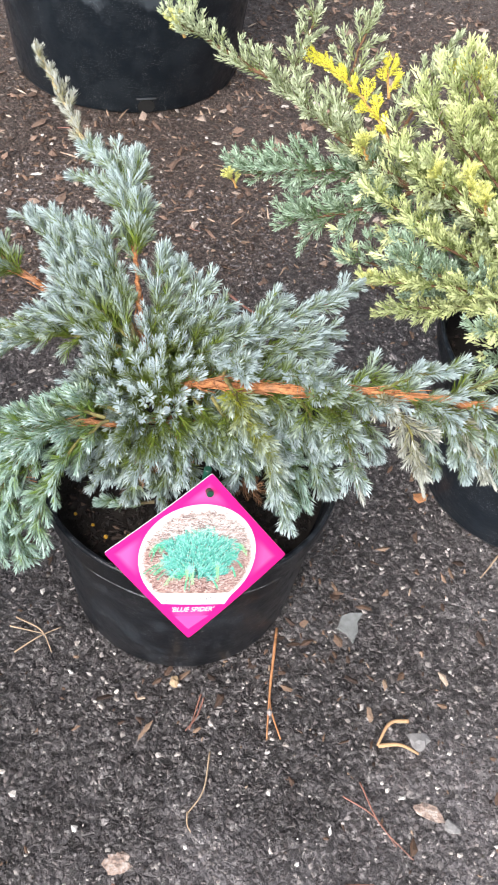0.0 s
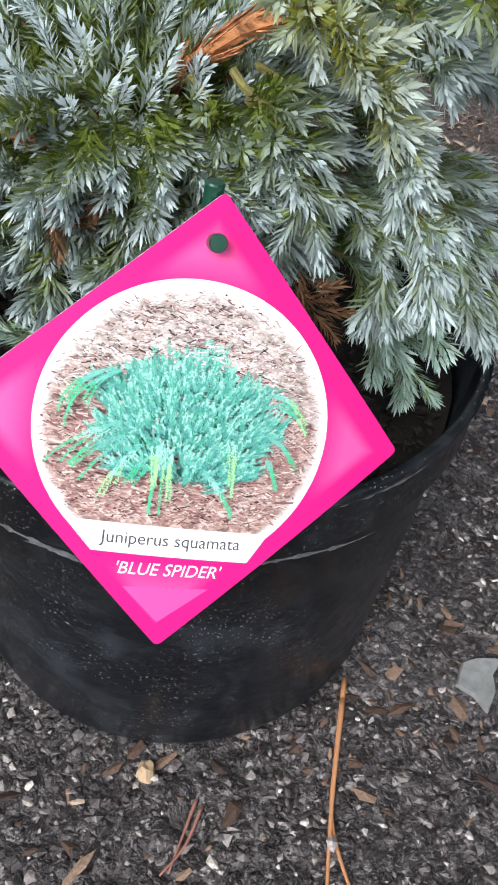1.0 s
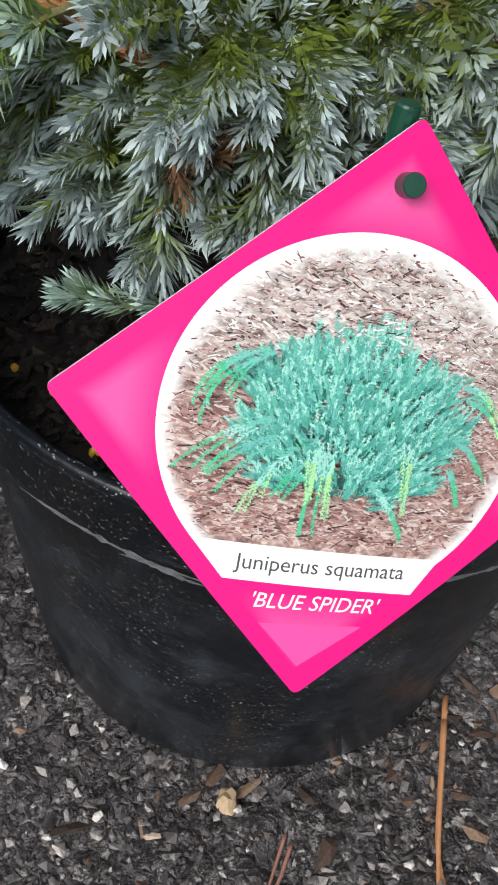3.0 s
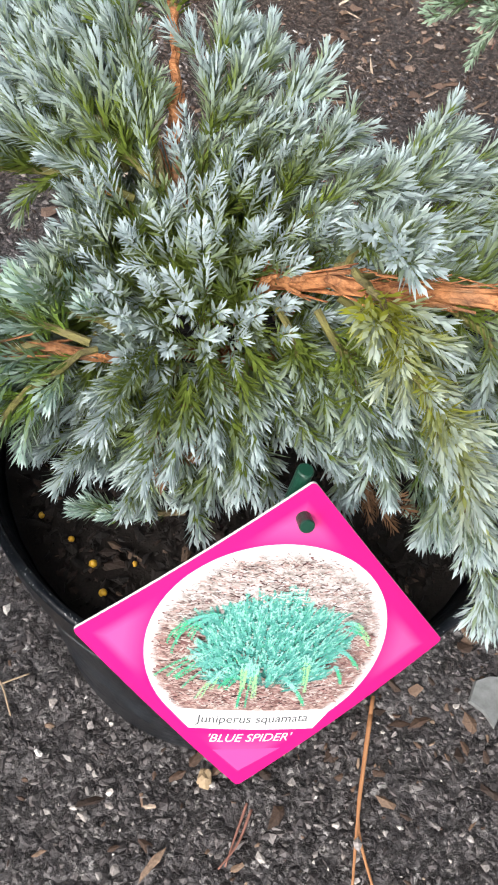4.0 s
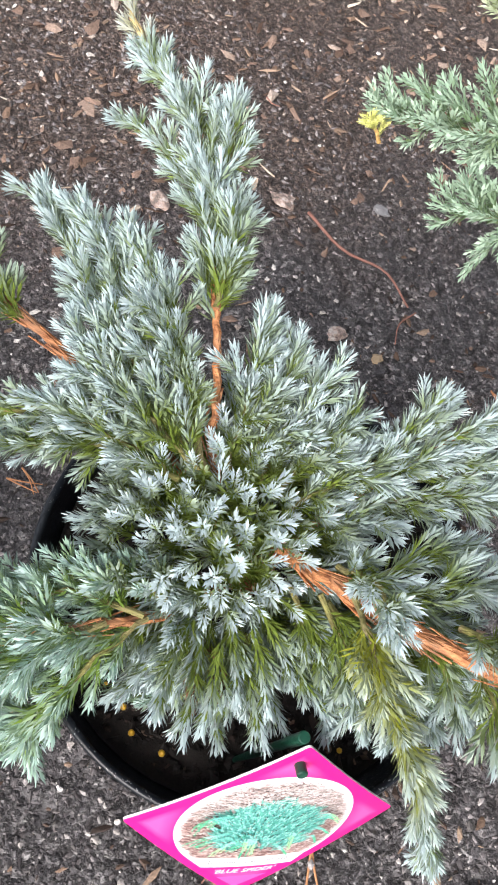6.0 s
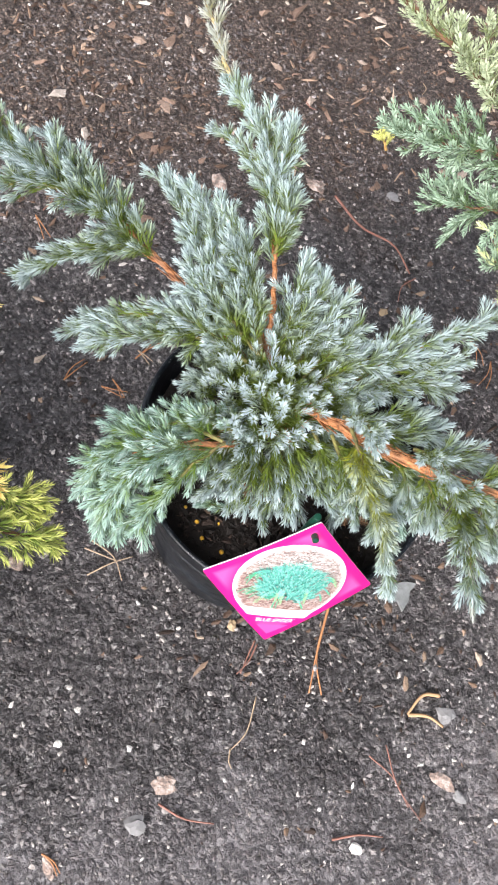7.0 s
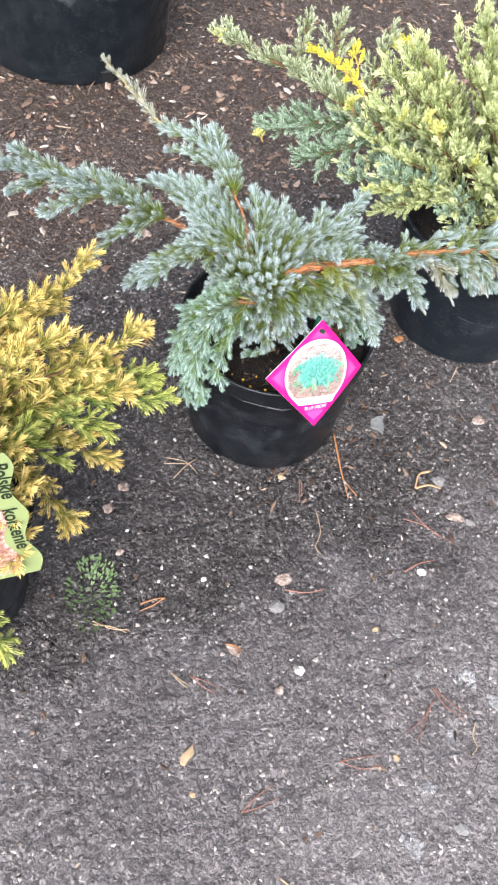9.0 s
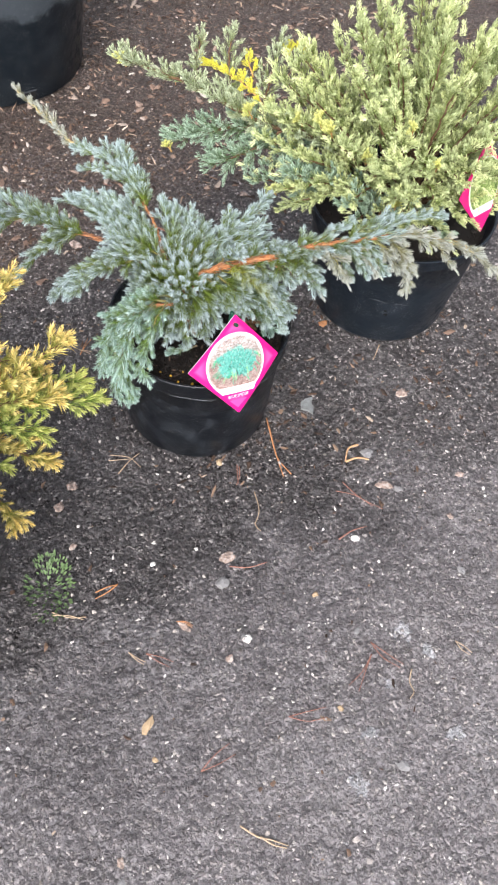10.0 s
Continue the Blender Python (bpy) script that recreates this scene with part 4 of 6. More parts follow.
# foliage on the far side of the orange branch
for pts in ([(0.03, 0.421, 0.314), (0.050, 0.438, 0.312), (0.070, 0.446, 0.304)], [(0.08, 0.413, 0.332), (0.104, 0.428, 0.336), (0.128, 0.438, 0.338)],
            [(-0.034, 0.438, 0.282), (-0.006, 0.456, 0.276), (0.018, 0.466, 0.262)], [(-0.040, 0.444, 0.276), (-0.014, 0.468, 0.268), (0.006, 0.482, 0.254)],
            [(0.000, 0.427, 0.298), (0.024, 0.446, 0.290), (0.046, 0.456, 0.276)], [(-0.045, 0.448, 0.262), (-0.012, 0.448, 0.250), (0.016, 0.442, 0.234), (0.032, 0.434, 0.206)], [(-0.03, 0.452, 0.255), (0.006, 0.452, 0.243), (0.028, 0.446, 0.222), (0.040, 0.440, 0.196)],
            [(-0.045, 0.440, 0.255), (-0.022, 0.430, 0.246), (-0.002, 0.418, 0.234), (0.006, 0.410, 0.220)]):
    plume(pts, 0.020, 0.015, 0.0051, start=0.12, spread=30, samples=14, old=0.34)
# shoots hanging at the front, and a low sprig over the soil
for pts in ([(-0.104, 0.425, 0.245), (-0.108, 0.406, 0.230), (-0.108, 0.398, 0.212)], [(-0.088, 0.420, 0.242), (-0.089, 0.402, 0.228), (-0.088, 0.393, 0.208)],
            [(-0.115, 0.422, 0.244), (-0.124, 0.406, 0.232), (-0.127, 0.398, 0.216)], [(-0.070, 0.420, 0.240), (-0.068, 0.404, 0.232), (-0.066, 0.396, 0.220)]):
    plume(pts, 0.018, 0.015, 0.0050, start=0.15, spread=30, samples=12, old=0.42, upbias=0.0)
plume([(-0.076, 0.398, 0.190), (-0.092, 0.391, 0.191), (-0.106, 0.387, 0.193)], 0.013, 0.011, 0.0055, start=0.2, spread=24, mats=MS, samples=10, old=0.1)
# shaded low branches under the right side, and short shoots below the orange bark
for pts in ([(-0.060, 0.455, 0.225), (-0.030, 0.445, 0.222), (-0.004, 0.436, 0.208), (0.006, 0.430, 0.190)], [(-0.055, 0.458, 0.222), (-0.020, 0.452, 0.215), (0.008, 0.444, 0.195), (0.018, 0.438, 0.174)],
            [(-0.050, 0.450, 0.235), (-0.015, 0.442, 0.235), (0.010, 0.436, 0.218), (0.020, 0.432, 0.202)], [(-0.050, 0.455, 0.240), (-0.010, 0.450, 0.240), (0.015, 0.444, 0.228), (0.028, 0.438, 0.212)]):
    plume(pts, 0.020, 0.015, 0.0050, start=0.25, spread=34, mats=MS, samples=16, old=0.34)
for pts in ([(-0.062, 0.440, 0.258), (-0.040, 0.420, 0.246), (-0.028, 0.408, 0.230)], [(-0.050, 0.440, 0.262), (-0.026, 0.416, 0.254), (-0.016, 0.404, 0.240)],
            [(-0.030, 0.436, 0.282), (-0.010, 0.418, 0.278), (0.000, 0.408, 0.266)], [(0.002, 0.424, 0.300), (0.014, 0.412, 0.298), (0.023, 0.404, 0.288)], [(-0.020, 0.432, 0.290), (-0.004, 0.420, 0.290), (0.006, 0.412, 0.282)]):
    plume(pts, 0.020, 0.015, 0.0046, start=0.15, spread=30, samples=12, old=0.42)
# a tuft lying over the orange bark
plume([(-0.048, 0.450, 0.272), (-0.039, 0.442, 0.294), (-0.030, 0.428, 0.302)], 0.017, 0.014, 0.0034, start=0.2, spread=36, samples=10)
plume([(-0.004, 0.436, 0.296), (0.006, 0.428, 0.314), (0.014, 0.416, 0.320)], 0.015, 0.012, 0.0042, start=0.2, spread=34, samples=10)
# lower left branch that hangs over the rim
limb(r, blue, [BASE, (-0.085, 0.440, 0.222), (-0.104, 0.416, 0.242), (-0.127, 0.400, 0.257), (-0.150, 0.384, 0.252), (-0.168, 0.370, 0.230), (-0.174, 0.362, 0.196), (-0.172, 0.358, 0.168)], 0.0026, 0.0009, BLUE, MS, BARK, samples=34, flakes=40,
     start=0.52, step=0.0040, len0=0.025, len1=0.020, spread=38, droop=0.06, old=0.15)
for pts in ([(-0.112, 0.410, 0.254), (-0.142, 0.408, 0.258), (-0.166, 0.398, 0.244), (-0.178, 0.390, 0.220)], [(-0.124, 0.402, 0.258), (-0.148, 0.380, 0.254), (-0.164, 0.358, 0.226), (-0.166, 0.348, 0.196)],
            [(-0.102, 0.420, 0.250), (-0.128, 0.418, 0.256), (-0.150, 0.414, 0.247), (-0.164, 0.408, 0.228)], [(-0.130, 0.398, 0.258), (-0.158, 0.390, 0.254), (-0.178, 0.374, 0.236), (-0.184, 0.364, 0.206)],
            [(-0.110, 0.410, 0.252), (-0.126, 0.384, 0.248), (-0.138, 0.362, 0.222), (-0.142, 0.354, 0.196)], [(-0.140, 0.390, 0.250), (-0.160, 0.366, 0.222), (-0.160, 0.356, 0.180), (-0.158, 0.354, 0.152)]):
    plume(pts, 0.021, 0.016, 0.0046, start=0.08, spread=32, mats=MS, samples=16, old=0.20, upbias=0.06)

# crown: short starry shoots over a low dome
rc = np.random.RandomState(17)
STARS = [shoot(rc, l, 0.0013, 0.0058, 0.00118, 44, 0.0, 0.75) for l in (0.011, 0.014, 0.017, 0.020)]
dome = []
cx, cy, cz = -0.091, 0.461, 0.211
for i in range(118):
    # starry tips over the top
    th, ph = math.acos(1 - (i + 0.5) / 118 * 0.38), i * 2.39996 + rc.randn() * 0.3
    d = np.array([math.sin(th) * math.cos(ph), math.sin(th) * math.sin(ph), math.cos(th)])
    p = np.array([cx, cy, cz]) + d * np.array([0.052, 0.050, 0.056]) * (1 + 0.10 * rc.randn())
    dd = unit(d + np.array([0, 0, 0.25]) + rc.randn(3) * 0.28)
    dome.append((STARS[rc.randint(4)], rc.uniform(0.70, 1.0), rot_to(dd, rc.randn(3)), p, 0.05 * rc.rand()))
    if i % 2:
        arr, sc = BLUE.pick(rc, rc.uniform(0.018, 0.025))
        dome.append((arr, sc, rot_to(dd + rc.randn(3) * 0.6, rc.randn(3)), p - d * 0.019, 0.55))
for i in range(150):
    # longer shoots round its sides
    th, ph = math.acos(0.64 - (i + 0.5) / 150 * 0.56), i * 2.39996 + rc.randn() * 0.3
    d = np.array([math.sin(th) * math.cos(ph), math.sin(th) * math.sin(ph), math.cos(th)])
    p = np.array([cx, cy, cz]) + d * np.array([0.046, 0.044, 0.054]) * (1 + 0.12 * rc.randn())
    dd = unit(d + np.array([0, 0, 0.22]) + rc.randn(3) * 0.22)
    if d[2] < 0.35 and d[0] < -0.80 and -0.5 < d[1] < -0.05:
        continue
    arr, sc = BLUE.pick(rc, rc.uniform(0.019, 0.028))
    dome.append((arr, sc, rot_to(dd, (0, 0, 1) + rc.randn(3) * 0.3), p - d * 0.004, 0.12 + 0.25 * rc.rand()))
for i in range(16):
    # shoots that fill the front of the crown
    d = unit(np.array([-0.55 + rc.randn() * 0.35, -0.60 + rc.randn() * 0.35, 0.55]))
    arr, sc = BLUE.pick(rc, rc.uniform(0.018, 0.024))
    dome.append((arr, sc, rot_to(d, (0, 0, 1)), np.array([-0.100, 0.440, 0.240]) + rc.randn(3) * np.array([0.012, 0.010, 0.005]), 0.25))
dressed("crown", dome, MB, blue, "dense crown of short blue needled shoots")
FAN = Sprays(23, dict(BLUE_KIND, fork=24, side=0.40, every=0.0090, twist=0.30, old=1.2), (0.034, 0.040, 0.046, 0.052))
skirt = []
for i in range(84):
    deg = -150 + 305 * (i + 0.6 * rc.rand()) / 84
    ph = math.radians(deg)
    d = np.array([math.cos(ph), math.sin(ph), 0])
    p = np.array([cx, cy, 0.208 + 0.046 * rc.rand()]) + d * (0.028 + 0.014 * rc.rand())
    front = -130 < deg < -45
    arr, sc = FAN.pick(rc, rc.uniform(0.034, 0.044) if front else rc.uniform(0.034, 0.046))
    p[1] -= 0.010
    skirt.append((arr, sc, rot_to(d + np.array([0, 0, 0.04 + rc.randn() * 0.22]) + rc.randn(3) * 0.06, (0, 0, 1)), p, 0.10))
dressed("lower_foliage", skirt, MB, blue, "green-based shoots hanging at the crown's foot")


# a dead brown tuft under the crown
DEAD = needle_material("dead_needle", (0.22, 0.12, 0.065), (0.11, 0.06, 0.035), (0.30, 0.18, 0.10), 0.7)
dead = []
for at, way, n in (((-0.079, 0.405, 0.235), (0.0, -0.8, 0.0), 12), ((-0.018, 0.416, 0.212), (0.8, -0.5, -0.3), 9)):
    for i in range(n):
        d = unit(np.array(way) + rc.randn(3) * 0.55)
        dead.append((BLUE.buds[rc.randint(2)], 0.72, rot_to(d, (0, 0, 1)), np.array(at) + rc.randn(3) * 0.0040, 0.1))
dressed("dead_tuft", dead, [DEAD, DEAD], blue, "withered brown needle tufts under the crown")


# ---- the yellow-green juniper in the wide pot ----
GREEN = Sprays(31, GREEN_KIND, (0.024, 0.028, 0.032, 0.038, 0.044))
gold_tips = Sprays(32, dict(GREEN_KIND, every=0.005), (0.030, 0.040))
green = thing("juniper_shrub", "bushy yellow-green juniper with bright yellow tips in a bluish black pot", "shrub")
MG, MA, MT, MY = [GREEN_IN, GREEN_OUT], [SAGE_IN, SAGE_OUT], [TEAL_IN, TEAL_OUT], [YELLOW, YELLOW]
rg2 = np.random.RandomState(41)
GX, GY, GZ = 0.243, 0.66, 0.165
# the long side branch towards the open ground
limb(rg2, green, [(GX, GY, GZ), (0.14, 0.675, 0.26), (0.03, 0.675, 0.300), (-0.045, 0.690, 0.335), (-0.10, 0.700, 0.355), (-0.150, 0.702, 0.372)], 0.004, 0.001, GREEN, MA, BROWN, samples=36,
     start=0.30, step=0.0040, len0=0.044, len1=0.017, spread=48, upbias=0.22, old=0.1)
limb(rg2, green, [(0.06, 0.675, 0.290), (0.0, 0.688, 0.285), (-0.045, 0.688, 0.275), (-0.082, 0.686, 0.268)], 0.002, 0.0008, GREEN, MT, BROWN, samples=20,
     start=0.05, step=0.0034, len0=0.036, len1=0.022, spread=55, old=0.1)
limb(rg2, green, [(0.06, 0.675, 0.290), (0.01, 0.655, 0.270), (-0.035, 0.660, 0.250)], 0.002, 0.0008, GREEN, MT, BROWN, samples=20, start=0.1, step=0.0036, len0=0.034, len1=0.022, old=0.1)
limb(rg2, green, [(-0.055, 0.690, 0.335), (-0.050, 0.715, 0.362), (-0.045, 0.730, 0.385)], 0.0015, 0.0007, GREEN, MA, BROWN, samples=14, start=0.1, step=0.0070, len0=0.026, len1=0.018, old=0.0)
limb(rg2, green, [(-0.01, 0.69, 0.325), (-0.01, 0.725, 0.355), (-0.005, 0.745, 0.378)], 0.0015, 0.0007, GREEN, MA, BROWN, samples=14, start=0.1, step=0.0065, len0=0.028, len1=0.020, old=0.0)
limb(rg2, green, [(0.03, 0.685, 0.31), (0.05, 0.73, 0.345), (0.06, 0.755, 0.365)], 0.0015, 0.0007, GREEN, MA, BROWN, samples=14, start=0.1, step=0.0060, len0=0.030, len1=0.020, old=0.0)
# a yellow sport along the same branch
limb(rg2, green, [(0.040, 0.672, 0.315), (0.012, 0.690, 0.338), (-0.012, 0.703, 0.350), (-0.034, 0.714, 0.356)], 0.0014, 0.0007, gold_tips, MY, TWIG, samples=16, label="bright yellow twig",
     start=0.2, step=0.0060, len0=0.014, len1=0.012, spread=40, upbias=0.2, old=0.0)
limb(rg2, green, [(0.022, 0.720, 0.335), (0.018, 0.732, 0.345), (0.015, 0.738, 0.350)], 0.0012, 0.0006, gold_tips, MY, TWIG, samples=10, label="bright yellow twig", start=0.2, step=0.007, len0=0.016, len1=0.014, old=0.0)


def bush(parent, rng, base, centre, radii, count, store, mats, bark, lens, lift=0.35, low=-0.35, shade=None, tips=None):
    """Branches from the base to an uneven shell, dressed over their outer half."""
    young = []
    for i in range(count):
        u = (i + 0.5) / count
        z = 1 - u * (1 - low)
        ph = i * 2.39996 + rng.randn() * 0.25
        q = math.sqrt(max(0, 1 - z * z))
        d = np.array([q * math.cos(ph), q * math.sin(ph), z])
        k = 1 + 0.16 * noise.noise(Vector(d) * 2.3 + Vector((count, 0, 0))) + rng.randn() * 0.07
        tip = np.array(centre) + d * np.array(radii) * k
        b = np.array(base)
        mid = b * 0.45 + tip * 0.55 + np.array([0, 0, lift * 0.06])
        # low branches, except on the right, carry their shade as a second needle colour
        limb(rng, parent, [b, mid, tip], 0.0024, 0.0008, store, shade if shade and d[2] < -0.12 and d[0] < 0.35 else mats, bark, samples=14, start=0.46, step=0.0070, len0=lens[0], len1=lens[1], spread=48, upbias=lift, old=0.12)
        if tips:
            young += [(store.buds[rng.randint(2)], 1.1, rot_to(d + np.array([0, 0, 0.4]) + rng.randn(3) * 0.5, rng.randn(3)), tip + d * 0.006 + rng.randn(3) * 0.008, 0.0) for _ in range(3)]
    if tips:
        dressed("young_growth", young, tips, parent, "pale lime young tips", "stuff")


bush(green, rg2, (GX, GY, GZ), (0.205, 0.655, 0.300), (0.170, 0.125, 0.140), 82, GREEN, MG, BROWN, (0.032, 0.024), 0.22, low=-0.62, shade=MT, tips=[TIP, TIP])

for tx, ty, tz in ((0.16, 0.545, 0.235), (0.20, 0.530, 0.250), (0.235, 0.525, 0.225), (0.18, 0.540, 0.285), (0.225, 0.522, 0.290), (0.265, 0.530, 0.260), (0.13, 0.560, 0.265), (0.21, 0.535, 0.325), (0.255, 0.530, 0.315), (0.15, 0.550, 0.310)):
    limb(rg2, green, [(GX, GY, GZ), (GX * 0.4 + tx * 0.6, GY * 0.4 + ty * 0.6, GZ * 0.3 + tz * 0.7 + 0.02), (tx, ty, tz)], 0.002, 0.0008, GREEN, MG, BROWN, samples=12, start=0.55, step=0.0075, len0=0.032, len1=0.024, spread=46, upbias=0.1, old=0.2)

limb(rg2, green, [(GX, GY, GZ), (0.14, 0.615, 0.245), (0.085, 0.600, 0.260), (0.042, 0.591, 0.259)], 0.002, 0.0008, GREEN, MG, BROWN, samples=14, start=0.45, step=0.0055, len0=0.034, len1=0.020, spread=42, old=0.1)
limb(rg2, green, [(GX, GY, GZ), (0.15, 0.63, 0.225), (0.100, 0.612, 0.232), (0.066, 0.604, 0.226)], 0.002, 0.0008, GREEN, MG, BROWN, samples=14, start=0.45, step=0.0060, len0=0.034, len1=0.022, spread=42, old=0.1)
# yellow sports among the green
for (tx, ty, tz), mats, ln in (((0.076, 0.766, 0.345), MY, 0.018), ((0.092, 0.772, 0.342), MY, 0.015), ((0.086, 0.605, 0.350), [LEMON, LEMON], 0.016), ((0.100, 0.598, 0.342), [LEMON, LEMON], 0.013),
                               ((0.144, 0.580, 0.316), [LEMON, LEMON], 0.012), ((0.036, 0.592, 0.260), [LEMON, LEMON], 0.011), ((-0.092, 0.680, 0.264), [LEMON, LEMON], 0.013), ((0.070, 0.640, 0.330), [LEMON, LEMON], 0.013),
                               ((0.190, 0.565, 0.365), [LEMON, LEMON], 0.012), ((0.225, 0.545, 0.330), [LEMON, LEMON], 0.012), ((0.185, 0.545, 0.270), [LEMON, LEMON], 0.011), ((0.010, 0.668, 0.322), [LEMON, LEMON], 0.013), ((-0.145, 0.700, 0.372), [LEMON, LEMON], 0.012)):
    out = unit(np.array([tx - GX, ty - GY, tz - GZ])) * 0.5 + np.array([0, 0, 0.5])
    p = np.array([tx, ty, tz])
    limb(rg2, green, [p - out * 0.014, p - out * 0.007, p], 0.0012, 0.0006, gold_tips, mats, TWIG, samples=8, label="bright yellow twig", start=0.3, step=0.006, len0=ln, len1=ln, spread=34, old=0.0)

# ---- the golden conifer ----
GOLD = Sprays(51, GOLD_KIND, (0.036, 0.044, 0.052, 0.060))
gold = thing("golden_conifer", "golden yellow conifer with long soft needles in a pot", "shrub")
MO, ML = [GOLD_IN, GOLD_OUT], [LIME_IN, LIME_OUT]
ro = np.random.RandomState(61)
OB = (-0.43, 0.21, 0.15)
for pts, mats in (([OB, (-0.37, 0.30, 0.23), (-0.322, 0.372, 0.262), (-0.284, 0.404, 0.288)], MO),
                  ([OB, (-0.34, 0.27, 0.25), (-0.28, 0.296, 0.268), (-0.224, 0.314, 0.299)], MO),
                  ([OB, (-0.33, 0.27, 0.22), (-0.255, 0.300, 0.222), (-0.200, 0.320, 0.196)], ML),
                  ([OB, (-0.33, 0.28, 0.21), (-0.262, 0.318, 0.222), (-0.214, 0.340, 0.205)], ML),
                  ([OB, (-0.34, 0.25, 0.20), (-0.29, 0.260, 0.192), (-0.254, 0.258, 0.172)], MO),
                  ([OB, (-0.36, 0.23, 0.20), (-0.31, 0.215, 0.190), (-0.288, 0.194, 0.166)], MO),
                  ([OB, (-0.38, 0.25, 0.26), (-0.33, 0.270, 0.300), (-0.300, 0.285, 0.310)], MO),
                  ([OB, (-0.39, 0.28, 0.26), (-0.35, 0.330, 0.290), (-0.325, 0.345, 0.295)], MO),
                  ([OB, (-0.36, 0.28, 0.20), (-0.30, 0.325, 0.215), (-0.262, 0.345, 0.215)], MO),
                  ([OB, (-0.40, 0.15, 0.19), (-0.36, 0.105, 0.170), (-0.335, 0.080, 0.120)], ML),
                  ([OB, (-0.41, 0.14, 0.21), (-0.39, 0.085, 0.200), (-0.365, 0.045, 0.150)], ML),
                  ([OB, (-0.34, 0.265, 0.225), (-0.285, 0.290, 0.236), (-0.248, 0.300, 0.226)], MO),
                  ([OB, (-0.35, 0.255, 0.215), (-0.300, 0.272, 0.216), (-0.264, 0.282, 0.200)], ML),
                  ([OB, (-0.36, 0.275, 0.245), (-0.312, 0.312, 0.268), (-0.280, 0.325, 0.264)], MO),
                  ([OB, (-0.37, 0.225, 0.225), (-0.325, 0.232, 0.226), (-0.296, 0.232, 0.208)], ML),
                  ([OB, (-0.38, 0.285, 0.24), (-0.345, 0.350, 0.262), (-0.318, 0.380, 0.258)], MO),
                  ([OB, (-0.38, 0.20, 0.25), (-0.34, 0.190, 0.290), (-0.320, 0.180, 0.300)], MO)):
    limb(ro, gold, pts, 0.0032, 0.0012, GOLD, mats, BROWN, samples=24, start=0.34, step=0.0088, len0=0.036, len1=0.024, spread=42, old=0.42)
bush(gold, ro, OB, (-0.45, 0.22, 0.24), (0.15, 0.15, 0.11), 21, GOLD, MO, BROWN, (0.040, 0.030), 0.2)


# ---- plant labels ----
LC = Vector((-0.0357, 0.3572, 0.2014))
LU, LV = Vector((0.1130, 0.0410, -0.0200)).normalized(), Vector((-0.0060, 0.0590, 0.1030))
LN = LU.cross(LV).normalized()
LV = LN.cross(LU).normalized()
HALF = 0.0603


def label_matrix(c, u, v, n, s):
    return Matrix(((u.x * s, v.x * s, n.x * s, c.x), (u.y * s, v.y * s, n.y * s, c.y), (u.z * s, v.z * s, n.z * s, c.z), (0, 0, 0, 1)))


def poly_mesh(name, outline, z, mat, back=None):
    """A flat plate with the outline, from z - back to z."""
    bm = bmesh.new()
    top = [bm.verts.new((x, y, z)) for x, y in outline]
    bm.faces.new(top)
    if back:
        low = [bm.verts.new((x, y, z - back)) for x, y in outline]
        bm.faces.new(low[::-1])
        n = len(top)
        for i in range(n):
            bm.faces.new((top[i], low[i], low[(i + 1) % n], top[(i + 1) % n]))
    me = bpy.data.meshes.new(name)
    bm.to_mesh(me)
    bm.free()
    me.materials.append(mat)
    return me


def rounded(corners, r, n=6):
    out = []
    for i, c in enumerate(corners):
        a, b = Vector(corners[i - 1]), Vector(corners[(i + 1) % len(corners)])
        c = Vector(c)
        p, q = c + (a - c).normalized() * r, c + (b - c).normalized() * r
        for k in range(n + 1):
            t = k / n
            out.append(tuple((1 - t) ** 2 * p + 2 * t * (1 - t) * c + t * t * q))
    return out


def print_material(name, c, rough=0.28, var=None):
    k = Mat(name, rough, spec=0.22)
    if var:
        k.color(k.mix(k.ramp(k.noise(70, 2, 0.4), [(0.42, 0.0), (0.6, 1.0)]), c, var))
    else:
        k.color(c)
    return k.m


PINK = print_material("pink_print", (0.66, 0.012, 0.17))
PINK_LIGHT = print_material("light_pink_print", (0.80, 0.075, 0.31))
WHITE = print_material("white_print", (0.79, 0.79, 0.79))
INK = print_material("dark_ink", (0.065, 0.075, 0.08), 0.35)


def label_pink():
    """Deep pink stock, printed paler towards the middle of each side field."""
    k = Mat("pink_card", 0.34, spec=0.14)
    tc = k.n.new("ShaderNodeTexCoord")
    sp = k.n.new("ShaderNodeSeparateXYZ")
    k.link(tc.outputs["Object"], sp.inputs[0])
    ax, ay = k.math("ABSOLUTE", sp.outputs[0]), k.math("ABSOLUTE", sp.outputs[1])
    edge = k.math("ADD", ax, ay)
    big = k.math("MAXIMUM", ax, ay)
    field = k.math("MULTIPLY", k.ramp(edge, [(0.82, 1.0), (0.90, 0.0)]), k.ramp(big, [(0.60, 0.0), (0.74, 1.0)]))
    c = k.mix(field, (0.66, 0.012, 0.185), (0.72, 0.085, 0.30))
    k.color(c)
    return k.m


